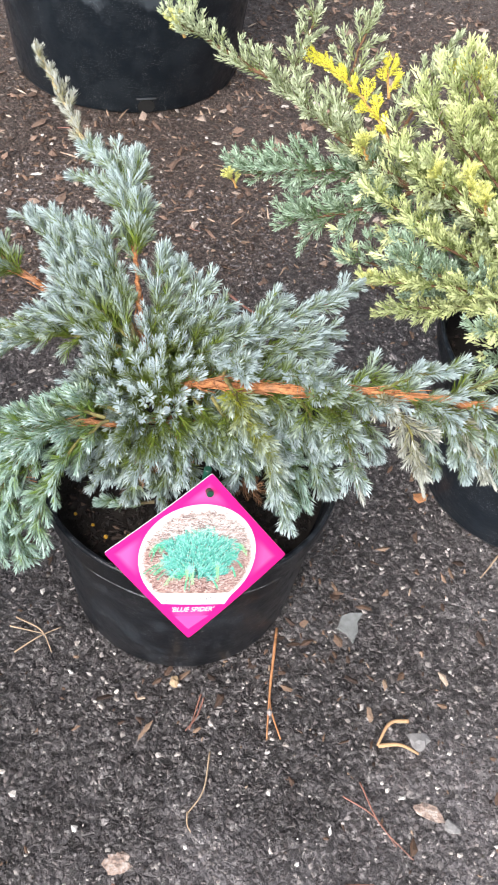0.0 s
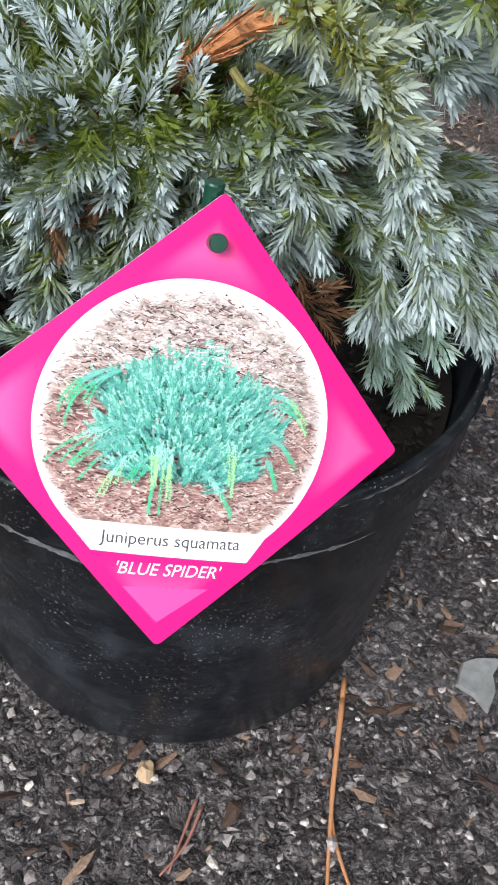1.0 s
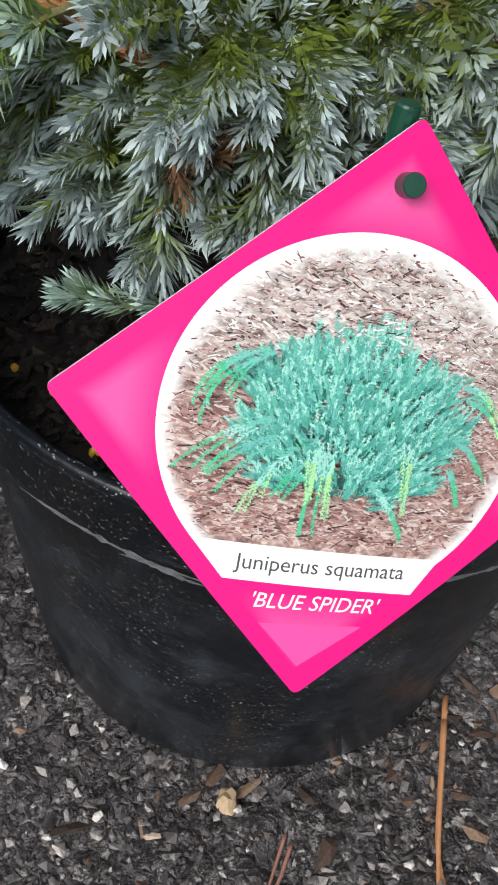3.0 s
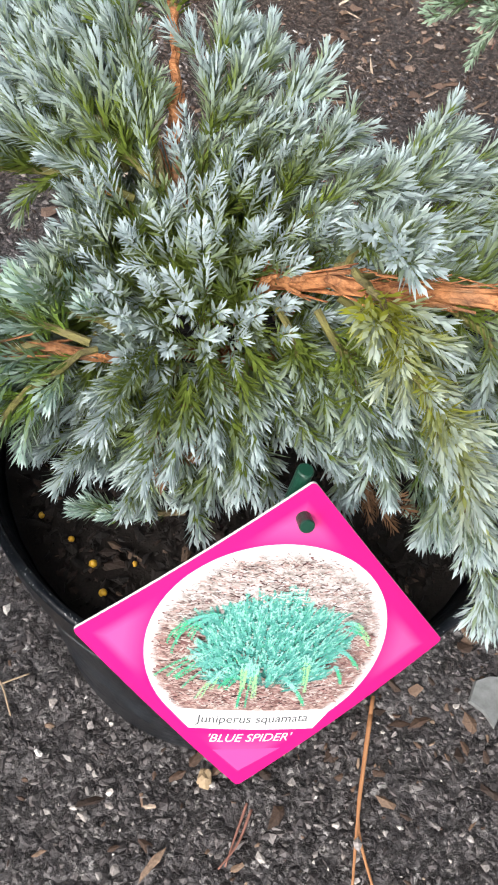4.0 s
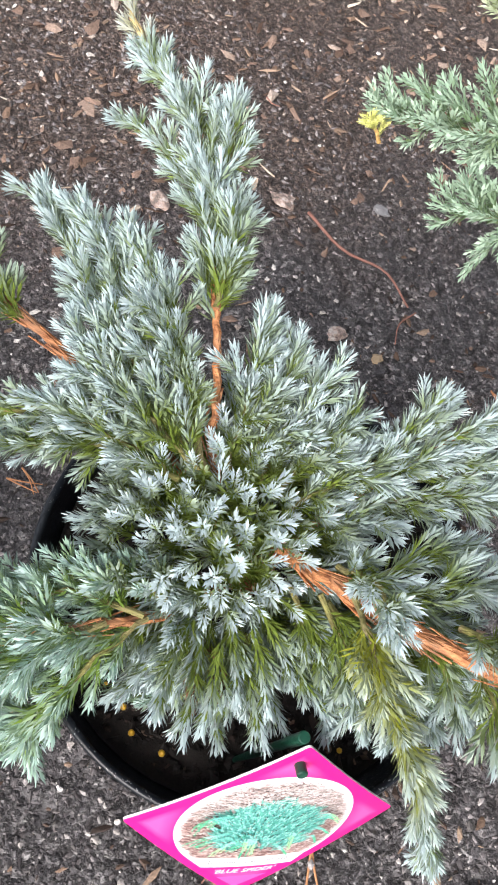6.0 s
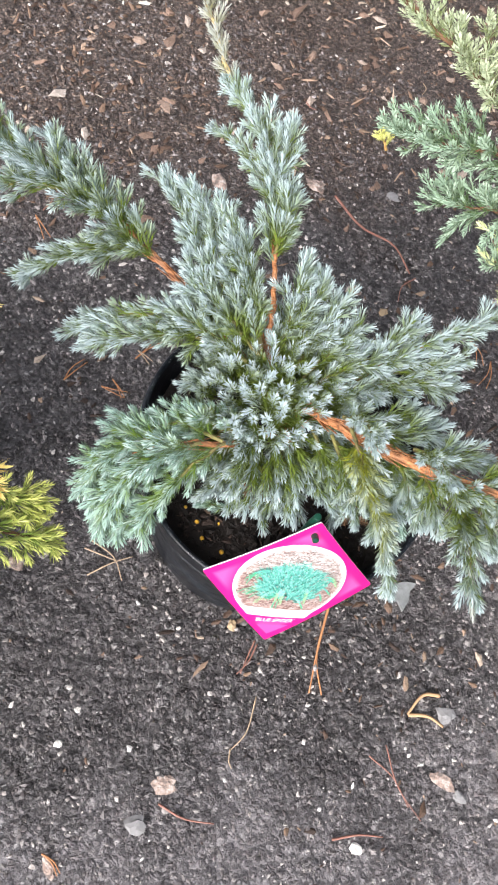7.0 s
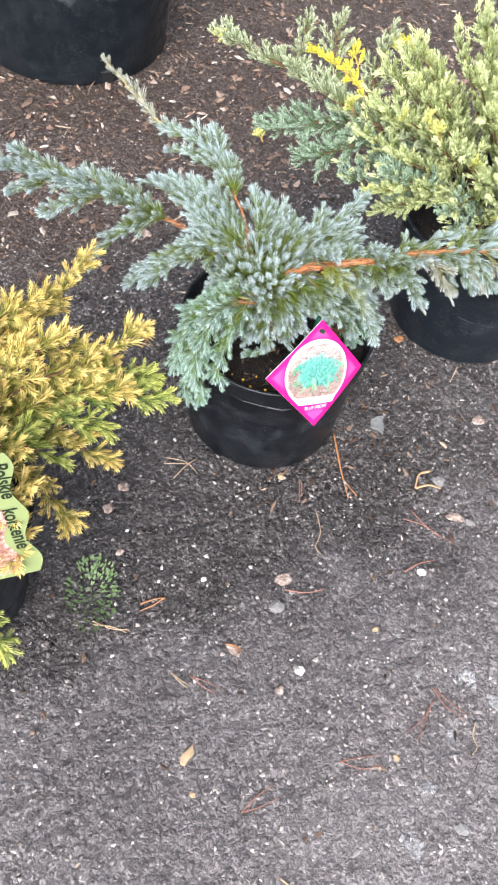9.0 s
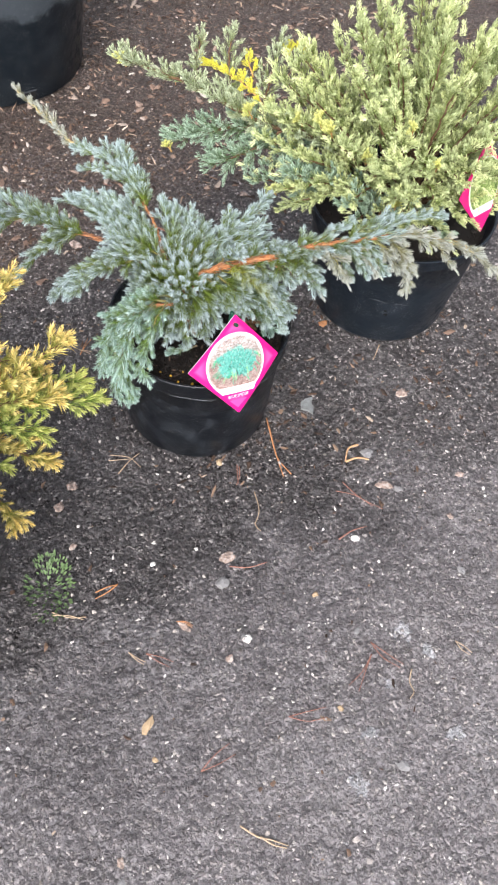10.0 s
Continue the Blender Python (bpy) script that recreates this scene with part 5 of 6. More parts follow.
def photo_mulch():
    """The printed picture's bark mulch, fading to white at its round edge."""
    k = Mat("printed_mulch", 0.3, spec=0.22)
    tc = k.n.new("ShaderNodeTexCoord")
    sp = k.n.new("ShaderNodeSeparateXYZ")
    k.link(tc.outputs["Object"], sp.inputs[0])
    warp = k.mix(0.10, tc.outputs["Object"], k.noise(9, 3, 0.6, tc.outputs["Object"], out=1), "ADD")
    shred = k.noise(24, 6, 0.72, warp, stretch=(0.6, 1.7, 1))
    shade = k.noise(7, 3, 0.5, tc.outputs["Object"])
    tone = k.math("ADD", k.math("MULTIPLY", shred, 0.85), k.math("MULTIPLY", shade, 0.15))
    low = k.ramp(tone, [(0.36, (0.05, 0.03, 0.03)), (0.45, (0.20, 0.12, 0.11)), (0.54, (0.38, 0.26, 0.23)), (0.66, (0.70, 0.60, 0.55))])
    high = k.ramp(tone, [(0.36, (0.10, 0.08, 0.075)), (0.44, (0.27, 0.23, 0.21)), (0.52, (0.46, 0.42, 0.40)), (0.62, (0.66, 0.65, 0.64))])
    c = k.mix(k.ramp(sp.outputs[1], [(0.0, 0.0), (0.35, 1.0)]), low, high)
    ln = k.n.new("ShaderNodeVectorMath")
    ln.operation = "LENGTH"
    k.link(tc.outputs["Object"], ln.inputs[0])
    edge = k.math("ADD", ln.outputs["Value"], k.math("MULTIPLY", k.noise(18, 3, 0.6, tc.outputs["Object"]), 0.05))
    c = k.mix(k.ramp(edge, [(0.59, 0.0), (0.645, 1.0)]), c, (0.79, 0.79, 0.79))
    k.color(c)
    return k.m


def text_mesh(body, size, mat, shear=0.0, weight=0.0, width=None, spacing=1.0):
    cu = bpy.data.curves.new("lettering", "FONT")
    cu.body, cu.size, cu.shear, cu.offset, cu.space_character = body, size, shear, weight, spacing
    cu.resolution_u = 4
    ob = bpy.data.objects.new("lettering", cu)
    scene.collection.objects.link(ob)
    bpy.context.view_layer.update()
    me = bpy.data.meshes.new_from_object(ob.evaluated_get(bpy.context.evaluated_depsgraph_get()))
    bpy.data.objects.remove(ob)
    bpy.data.curves.remove(cu)
    me.materials.clear()
    me.materials.append(mat)
    if width:
        xs = [v.co.x for v in me.vertices]
        k, x0 = width / (max(xs) - min(xs)), min(xs)
        for v in me.vertices:
            v.co.x = (v.co.x - x0) * k
    return me


LEAF_INKS = [print_material("print_teal_%d" % i, c, 0.3) for i, c in enumerate(
    [(0.026, 0.150, 0.130), (0.075, 0.320, 0.275), (0.145, 0.47, 0.405), (0.30, 0.63, 0.55), (0.06, 0.46, 0.24), (0.34, 0.64, 0.30)])]


MULCH_INKS = [print_material("print_brown_%d" % i, c, 0.3) for i, c in enumerate(
    [(0.055, 0.028, 0.028), (0.19, 0.098, 0.092), (0.36, 0.200, 0.185), (0.47, 0.335, 0.305), (0.56, 0.50, 0.47), (0.68, 0.67, 0.66)])]


def printed_mulch(parent, rng, zbase):
    """Bark chips of the printed picture: flat slivers in brown inks, paler towards the top."""
    pieces = {i: [] for i in range(6)}
    for i in range(9500):
        a, q = rng.rand() * 6.283, 0.60 * math.sqrt(rng.rand())
        x, y = q * math.cos(a), 0.012 + q * math.sin(a)
        if y < -0.40 or rng.rand() < (q - 0.50) * 7:
            continue
        ang = rng.randn() * 0.38
        far = 1.0 if y < 0.1 else 0.75
        ln, w = (0.006 + 0.026 * rng.rand() ** 2.2) * far, (0.0016 + 0.0048 * rng.rand() ** 2) * far
        lev = rng.rand() + (0.42 if y > 0.12 else 0.10) + 0.25 * (x if x > 0 else 0)
        ink = 0 if lev < 0.22 else 1 if lev < 0.45 else 2 if lev < 0.68 else 3 if lev < 0.88 else 4 if lev < 1.16 else 5
        if y > 0.12:
            ink = 0 if lev < 0.58 else 1 if lev < 0.74 else 3 if lev < 0.96 else 4 if lev < 1.20 else 5
        d, s = np.array([math.cos(ang), math.sin(ang)]), np.array([-math.sin(ang), math.cos(ang)])
        p, z = np.array([x, y]), zbase + i * 5e-7
        pts = [p - d * ln - s * w * rng.uniform(0.2, 1), p + d * ln * rng.uniform(0.6, 1) - s * w, p + d * ln + s * w * rng.uniform(0.2, 1), p - d * ln * rng.uniform(0.5, 1) + s * w]
        pieces[ink].append((np.array([[*c, z] for c in pts]), np.array([[0, 1, 2, 3]])))
    for i, ps in pieces.items():
        v, f = join(ps)
        part("printed_chip", mesh_np("printed_chip", v, f, [MULCH_INKS[i]]), parent, kind="stuff")


def printed_bush(parent, rng, zbase):
    """The shrub in the printed picture: many flat leaf strokes in a few inks, dark ones below."""
    pieces = {i: [] for i in range(6)}
    count = {"n": 0}

    def stroke(x, y, ang, ln, w, ink):
        count["n"] += 1
        z = zbase + count["n"] * 1.4e-6
        d, s = np.array([math.cos(ang), math.sin(ang)]), np.array([-math.sin(ang), math.cos(ang)])
        p = np.array([x, y])
        pts = [p, p + d * ln * 0.45 + s * w, p + d * ln, p + d * ln * 0.45 - s * w]
        pieces[ink].append((np.array([[*q, z] for q in pts]), np.array([[0, 3, 2, 1]])))

    def twig(x, y, ang, ln, curl, inks, big=1.0, step=0.0105):
        """A shoot of paired strokes; its inks run from foot to tip."""
        n = max(3, int(ln / step))
        for i in range(n):
            t = i / n
            a = ang + curl * t
            x += math.cos(a) * ln / n
            y += math.sin(a) * ln / n
            w = (0.024 * (1 - 0.5 * t) + 0.009) * big
            pick = inks[min(len(inks) - 1, int(t * len(inks) + rng.rand() * 0.8))]
            for sg in (-1, 1):
                shade = pick if rng.rand() < 0.72 else (1, 2, 4)[rng.randint(3)]
                stroke(x, y, a + sg * (0.36 + 0.32 * rng.rand()), w * (0.8 + 0.7 * rng.rand()), 0.0040 * big, shade)
            stroke(x, y, a + rng.randn() * 0.15, w, 0.0044 * big, pick)

    def edge(a):
        """Half width and height of the shrub's uneven outline at an angle."""
        k = 1 + 0.07 * math.sin(5 * a + 0.6) + 0.06 * math.sin(9 * a + 2) + 0.04 * math.sin(14 * a)
        return 0.36 * k * math.cos(a), (0.27 if math.sin(a) > 0 else 0.27) * k * math.sin(a)

    body = [(edge(a)[0] * 0.93, 0.05 + edge(a)[1] * 0.93) for a in np.linspace(0, 2 * math.pi, 72, endpoint=False)]
    part("dark_print", poly_mesh("dark_print", body, zbase, LEAF_INKS[0]), parent)
    spots = []
    for i in range(1150):
        a, q = rng.rand() * 6.283, math.sqrt(rng.rand())
        ex, ey = edge(a)
        spots.append((ex * q, 0.03 + ey * q))
    for x, y in sorted(spots, key=lambda p: -p[1]):
        ang = math.atan2(y + 0.30, x * 1.15) + rng.randn() * 0.28
        lev = rng.rand() + 0.35 * (y - 0.03)
        inks = (0, 0, 1, 1) if lev < 0.22 else (0, 1, 1, 2) if lev < 0.52 else (0, 1, 2, 3) if lev < 0.80 else (1, 2, 2, 3)
        twig(x, y, ang, rng.uniform(0.055, 0.100), rng.randn() * 0.3, inks, 0.50, 0.0080)
    # arching outer branches, from foot to tip
    for x0, y0, x1, y1, curl, inks in ((-0.36, 0.22, -0.535, -0.05, 1.3, (2, 4, 4)), (-0.30, 0.25, -0.47, 0.06, 1.1, (2, 2, 4)), (-0.26, 0.02, -0.54, -0.20, 0.6, (2, 3, 4)), (-0.24, -0.02, -0.45, -0.19, 0.5, (2, 2, 4)),
                                       (-0.17, -0.04, -0.31, -0.28, 0.5, (2, 3, 5)), (-0.12, -0.10, -0.22, -0.26, 0.4, (2, 4, 4)), (-0.08, -0.04, -0.075, -0.36, 0.2, (3, 5, 4)), (-0.04, -0.06, -0.03, -0.28, 0.1, (3, 5, 5)),
                                       (-0.12, -0.04, -0.11, -0.24, 0.1, (3, 5, 5)), (0.08, -0.14, 0.24, -0.345, -0.4, (2, 3, 4)), (0.20, 0.02, 0.235, -0.24, -0.1, (3, 5, 5)), (0.36, -0.06, 0.44, -0.22, -0.4, (2, 4, 4)),
                                       (0.36, 0.18, 0.52, 0.06, -1.0, (2, 4, 5)), (0.34, 0.22, 0.47, 0.16, -0.9, (2, 3, 5)), (0.34, 0.05, 0.50, -0.10, -0.7, (2, 2, 4))):
        ang, ln = math.atan2(y1 - y0, x1 - x0), math.hypot(x1 - x0, y1 - y0)
        for k in range(3):
            twig(x0 + rng.randn() * 0.010, y0 + rng.randn() * 0.010, ang - curl * 0.5 + rng.randn() * 0.07, ln * (0.74 + 0.30 * rng.rand()), curl, inks, 0.62, 0.0125)
    for i, ps in pieces.items():
        if ps:
            v, f = join(ps)
            part("printed_foliage", mesh_np("printed_foliage", v, f[:, ::-1], [LEAF_INKS[i]]), parent, kind="stuff")


def place(ob, x, y, z):
    ob.location = (x, y, z)
    return ob


label = thing("plant_label", "pink diamond plant label with a printed juniper", "plant label")
label.matrix_world = label_matrix(LC, LU, LV, LN, HALF)
card = part("card", poly_mesh("card", rounded([(0.01, 1.0), (-0.99, 0.0), (0.022, -1.005), (1.01, 0.01)], 0.03), 0.0, label_pink(), 0.018), label, "glossy deep pink card")
card.data.materials.append(WHITE)
for p in card.data.polygons:
    p.material_index = 0 if abs(p.normal.z) > 0.5 else 1
R0 = 0.636
circle = [(R0 * math.cos(a), 0.012 + R0 * math.sin(a)) for a in np.linspace(0, 2 * math.pi, 128, endpoint=False)]
a0 = math.asin((-0.448 - 0.012) / R0)
white = [(R0 * math.cos(a), 0.012 + R0 * math.sin(a)) for a in np.linspace(a0, math.pi - a0, 110)] + [(-0.328, -0.565), (0.372, -0.571)]
part("white_field", poly_mesh("white_field", white, 0.0012, WHITE), label, "white printed round field")
photo = [(R0 * 0.985 * math.cos(a), 0.012 + R0 * 0.985 * math.sin(a)) for a in np.linspace(a0 + 0.03, math.pi - a0 - 0.03, 110)]
part("photo", poly_mesh("photo", photo, 0.0022, photo_mulch()), label, "printed picture of bark mulch")
printed_mulch(label, np.random.RandomState(70), 0.0024)
printed_bush(label, np.random.RandomState(71), 0.0046)
place(part("lettering", text_mesh("Juniperus squamata", 0.082, INK, width=0.622), label, "thin dark lettering"), -0.296, -0.522, 0.0026).rotation_euler.z = 0.018
place(part("lettering", text_mesh("'BLUE SPIDER'", 0.082, WHITE, 0.22, 0.0002, 0.470), label, "white slanted lettering"), -0.206, -0.662, 0.0016).rotation_euler.z = 0.018
part("pale_print", poly_mesh("pale_print", [(-0.17, -0.722), (0.005, -0.885), (0.215, -0.710)], 0.0010, PINK_LIGHT), label)

for ob in label.children:
    # the thin card curls back a little at its sides
    bm = bmesh.new()
    bm.from_mesh(ob.data)
    if len(bm.verts) < 400:
        for x in np.linspace(-0.9, 0.9, 19):
            bmesh.ops.bisect_plane(bm, geom=bm.verts[:] + bm.edges[:] + bm.faces[:], plane_co=(x - ob.location.x, 0, 0), plane_no=(1, 0, 0))
    for w in bm.verts:
        w.co.z += 0.05 - 0.10 * (w.co.x + ob.location.x) ** 2
    bm.to_mesh(ob.data)
    bm.free()

peg = thing("label_stake", "dark green plastic stake pinned through the pink label", "stake")
hole = LC + LN * (0.05 * HALF) + LV * (0.80 * HALF)
v, f = lathe([(0.0, -0.003), (0.0021, -0.003), (0.0023, 0.0), (0.0023, 0.0042), (0.0020, 0.0047), (0.0, 0.0048)], 20)
knob = part("knob", mesh_np("knob", v, f, [PEG_GREEN], smooth=False), peg)
knob.matrix_world = label_matrix(hole + LN * 0.0001, LU, LV, LN, 1.0)
TOP, FOOT = Vector((-0.0392, 0.3878, 0.2556)), Vector((-0.0495, 0.3785, 0.1350))
v, f = tube([tuple(TOP.lerp(FOOT, t)) for t in (0.0, 0.004, 0.03, 0.15, 0.16, 0.18, 0.6, 1.0)], [0.0021, 0.0025, 0.0025, 0.0025, 0.0021, 0.0021, 0.0020, 0.0010], 14)
part("stake", mesh_np("stake", v, f, [PEG_GREEN], smooth=False), peg)

# label of the yellow-green juniper
label2 = thing("plant_label", "pink diamond plant label standing in the bluish black pot", "plant label")
u2, v2 = Vector((0.778, 0.607, -0.162)).normalized(), Vector((-0.10, 0.367, 0.925)).normalized()
n2 = u2.cross(v2).normalized()
v2 = n2.cross(u2).normalized()
label2.matrix_world = label_matrix(Vector((0.300, 0.556, 0.287)), u2, v2, n2, 0.059)
part("card", poly_mesh("card", rounded([(0, 1), (-1, 0), (0, -1), (1, 0)], 0.035), 0.0, PINK, 0.02), label2, "glossy deep pink card")
part("white_field", poly_mesh("white_field", white, 0.003, WHITE), label2)
pk = Mat("printed_shrub", 0.3)
pk.color(pk.ramp(pk.noise(190, 5, 0.7), [(0.32, (0.05, 0.10, 0.02)), (0.5, (0.28, 0.40, 0.10)), (0.68, (0.62, 0.68, 0.36))]))
part("photo", poly_mesh("photo", [(x * 0.94, y * 0.94 + 0.02) for x, y in photo], 0.006, pk.m), label2, "printed picture of a green shrub")

# wavy green-edged label of the golden conifer
label3 = thing("plant_label", "printed plant label with a wavy green lettered border", "plant label")
u3, v3 = Vector((0.95, 0.28, 0.0)).normalized(), Vector((0.02, 0.35, 0.94)).normalized()
n3 = u3.cross(v3).normalized()
v3 = n3.cross(u3).normalized()
label3.matrix_world = label_matrix(Vector((-0.350, 0.125, 0.268)), u3, v3, n3, 1.0)
wav = [(0.038 + 0.004 * math.sin(t * 16) + 0.010 * t, -0.065 + 0.13 * (1 - t)) for t in np.linspace(0, 1, 40)]
GREEN_PRINT = print_material("green_print", (0.25, 0.31, 0.13), 0.5)
DARK_INK = print_material("dark_green_ink", (0.02, 0.03, 0.016), 0.4)
mm = Mat("printed_bark", 0.35)
mm.color(mm.ramp(mm.noise(230, 5, 0.7), [(0.34, (0.14, 0.06, 0.05)), (0.52, (0.45, 0.24, 0.19)), (0.68, (0.80, 0.70, 0.64))]))
part("card", poly_mesh("card", [(-0.06, 0.065), (-0.06, -0.065)] + wav[::-1], 0.0, GREEN_PRINT, 0.0009), label3, "green bordered card")
inner = [(x - 0.017, y * 0.93) for x, y in wav]
part("photo", poly_mesh("photo", [(-0.055, 0.060), (-0.055, -0.060)] + inner[::-1], 0.0003, mm.m), label3, "printed picture of bark")
for body, yy, ang, w in (("Polskie", 0.056, -1.50, 0.036), ("korzenie", 0.010, -1.45, 0.046)):
    t = place(part("lettering", text_mesh(body, 0.017, DARK_INK, 0.2, 0.0004, w), label3, "dark green lettering"), 0.027, yy, 0.0006)
    t.rotation_euler.z = ang


# ---- small things on the ground ----
def surface(x, y, rad=0.004):
    """Height of the asphalt's tops within a small circle."""
    a = np.linspace(0, 6.283, 9)
    xs, ys = np.r_[x, x + rad * np.cos(a), x + rad * 0.5 * np.cos(a)], np.r_[y, y + rad * np.sin(a), y + rad * 0.5 * np.sin(a)]
    return float(np.percentile(relief(xs, ys), 70))


def pebble(name, label, x, y, sx, sy, sz, mat, seed, rot=0.0, cat="stone"):
    bm = bmesh.new()
    bmesh.ops.create_icosphere(bm, subdivisions=2, radius=1)
    rs = np.random.RandomState(seed)
    off = Vector(rs.rand(3) * 20)
    for w in bm.verts:
        k = 1 + 0.55 * noise.noise(w.co * 1.5 + off) + 0.22 * noise.noise(w.co * 4 + off)
        w.co = Vector((w.co.x * sx * k, w.co.y * sy * k, max(w.co.z, -0.5) * sz * k))
    me = bpy.data.meshes.new(name)
    bm.to_mesh(me)
    bm.free()
    me.materials.append(mat)
    ob = new(name, me)
    ob.location, ob.rotation_euler.z = (x, y, surface(x, y, max(sx, sy)) + sz * 0.35), rot
    return tagged(ob, label, cat, "loose stones on the asphalt")


for i, (lb, x, y, sx, sy, sz, m, rot) in enumerate((
        ("smooth white pebble on dark asphalt", 0.117, 0.223, 0.0062, 0.0042, 0.003, STONE_WHITE, -0.4),
        ("pale grey angular stone on dark asphalt", -0.060, 0.176, 0.0085, 0.0070, 0.004, STONE_GREY, 0.3),
        ("flat pinkish orange stone in the asphalt", -0.049, 0.212, 0.0110, 0.0080, 0.0014, STONE_PINK, 0.5),
        ("flat pinkish orange stone in the asphalt", 0.173, 0.299, 0.0120, 0.0055, 0.0014, STONE_PINK, -0.2),
        ("pale round stone beside a dry needle", 0.160, 0.352, 0.0085, 0.0075, 0.003, STONE_GREY, 0.0),
        ("light angular stone on dark asphalt", -0.038, 0.102, 0.0060, 0.0045, 0.003, STONE_WHITE, 0.8),
        ("flat tan bark chip on dark asphalt", -0.161, 0.013, 0.0050, 0.0110, 0.002, STONE_TAN, -0.5),
        ("small pale stone on dark asphalt", -0.143, 0.210, 0.0035, 0.0030, 0.0022, STONE_WHITE, 0.0),
        ("yellowish bark chip beside the pot", -0.045, 0.353, 0.0036, 0.0050, 0.003, STONE_TAN, 0.2),
        ("rust coloured chip on dark asphalt", -0.111, 0.125, 0.0040, 0.0085, 0.002, STONE_PINK, 0.7),
        ("flat pinkish stone near the bushy juniper", 0.235, 0.455, 0.0085, 0.0070, 0.003, STONE_PINK, 0.2),
        ("pale round stone near the back", -0.115, 0.625, 0.0085, 0.0070, 0.003, STONE_PINK, 0.4),
        ("small light stone on dark asphalt", 0.052, 0.150, 0.0040, 0.0030, 0.0022, STONE_TAN, 0.4))):
    pebble("pebble", lb, x, y, sx, sy, sz, m, 100 + i, rot)

# flat grey shard, an opaque stand-in for a clear plastic fragment
bm = bmesh.new()
outl = [(-0.012, -0.004), (-0.004, -0.008), (0.002, -0.015), (0.006, -0.004), (0.005, 0.004), (0.010, 0.014), (-0.002, 0.012), (-0.009, 0.008)]
top = [bm.verts.new((x, y, 0.0026)) for x, y in outl]
low = [bm.verts.new((x * 1.06, y * 1.06, 0.0)) for x, y in outl]
bm.faces.new(top)
for i in range(len(outl)):
    bm.faces.new((low[i], low[(i + 1) % len(outl)], top[(i + 1) % len(outl)], top[i]))
me = bpy.data.meshes.new("slate_chip")
bm.to_mesh(me)
bm.free()
me.materials.append(SHARD_GREY)
sl = new("slate_chip", me)
sl.location, sl.rotation_euler.z = (0.093, 0.440, surface(0.093, 0.44, 0.012)), 0.1
tagged(sl, "flat irregular grey shard on dark asphalt", "stone", "loose stones on the asphalt")


g = 0.0016


def dry_needle(name, label, strands, mat, rad=0.0009, cat="pine needle"):
    """Dry needles or a stalk lying on the ground: one tube for each strand."""
    pieces = []
    for pts in strands:
        p = spline([(x, y, z - g + surface(x, y) + 0.0013 + 0.6 * rad) for x, y, z in pts], 14)
        pieces.append(tube(p, np.linspace(rad, rad * 0.55, 14), 6))
    v, f = join(pieces)
    return tagged(new(name, mesh_np(name, v, f, [mat], smooth=True)), label, cat, "dry needles on the asphalt")


dry_needle("pine_needle", "forked orange pine needle beside the pot", [[(0.029, 0.420, 0.004), (0.032, 0.385, g), (0.036, 0.355, g), (0.050, 0.327, g)], [(0.030, 0.410, 0.003), (0.034, 0.365, g), (0.039, 0.325, g)]], NEEDLE_ORANGE, 0.0013)
dry_needle("pine_needle", "thin red pine needles in front of the pot", [[(-0.021, 0.349, g), (-0.022, 0.335, g), (-0.023, 0.318, g)], [(-0.018, 0.347, g), (-0.020, 0.330, g), (-0.026, 0.316, g)]], NEEDLE_RED, 0.0008)
dry_needle("pine_needle", "curled tan pine needle pair on asphalt", [[(0.150, 0.366, g), (0.135, 0.360, 0.003), (0.127, 0.340, g)], [(0.128, 0.340, g), (0.145, 0.345, 0.003), (0.161, 0.342, g)]], NEEDLE_CURL, 0.0019)
dry_needle("stalk", "pale dry grass stalk on asphalt", [[(-0.003, 0.305, g), (-0.001, 0.275, g), (-0.009, 0.255, g)], [(-0.009, 0.257, g), (-0.007, 0.248, g), (-0.003, 0.243, g)]], NEEDLE_TAN, 0.0008, "grass stalk")
dry_needle("pine_needle", "orange bent pine needle on asphalt", [[(-0.214, 0.178, g), (-0.200, 0.183, g), (-0.187, 0.186, g)], [(-0.187, 0.186, g), (-0.200, 0.176, g), (-0.214, 0.170, g)]], NEEDLE_ORANGE, 0.0010)
dry_needle("pine_needle", "red pine needle beside a white pebble", [[(0.095, 0.222, g), (0.115, 0.233, g), (0.136, 0.239, g)]], NEEDLE_RED, 0.0011)
dry_needle("pine_needle", "rust coloured pine needle on asphalt", [[(-0.049, 0.197, g), (-0.025, 0.194, g), (-0.001, 0.199, g)]], NEEDLE_RED, 0.0010)
dry_needle("twig", "reddish brown twig lying behind the juniper", [[(-0.109, 0.832, g), (-0.070, 0.806, 0.003), (-0.030, 0.800, g), (-0.002, 0.776, g)]], NEEDLE_RED, 0.0016, "twig")
dry_needle("twig", "forked pale twig on asphalt", [[(-0.265, 0.156, g), (-0.245, 0.149, g), (-0.227, 0.147, g)], [(-0.264, 0.152, g), (-0.245, 0.151, g), (-0.228, 0.144, g)]], NEEDLE_TAN, 0.0009, "twig")
dry_needle("stalk", "pale dry stalk on asphalt", [[(-0.072, -0.100, g), (-0.055, -0.112, g), (-0.042, -0.116, g), (-0.024, -0.124, g)], [(-0.052, -0.112, g), (-0.040, -0.121, g), (-0.026, -0.126, g)]], NEEDLE_TAN, 0.0012, "grass stalk")
dry_needle("stalk", "bent white stalk on asphalt", [[(0.149, 0.046, g), (0.144, 0.032, g), (0.146, 0.020, g), (0.139, 0.012, g)]], NEEDLE_TAN, 0.0009, "grass stalk")
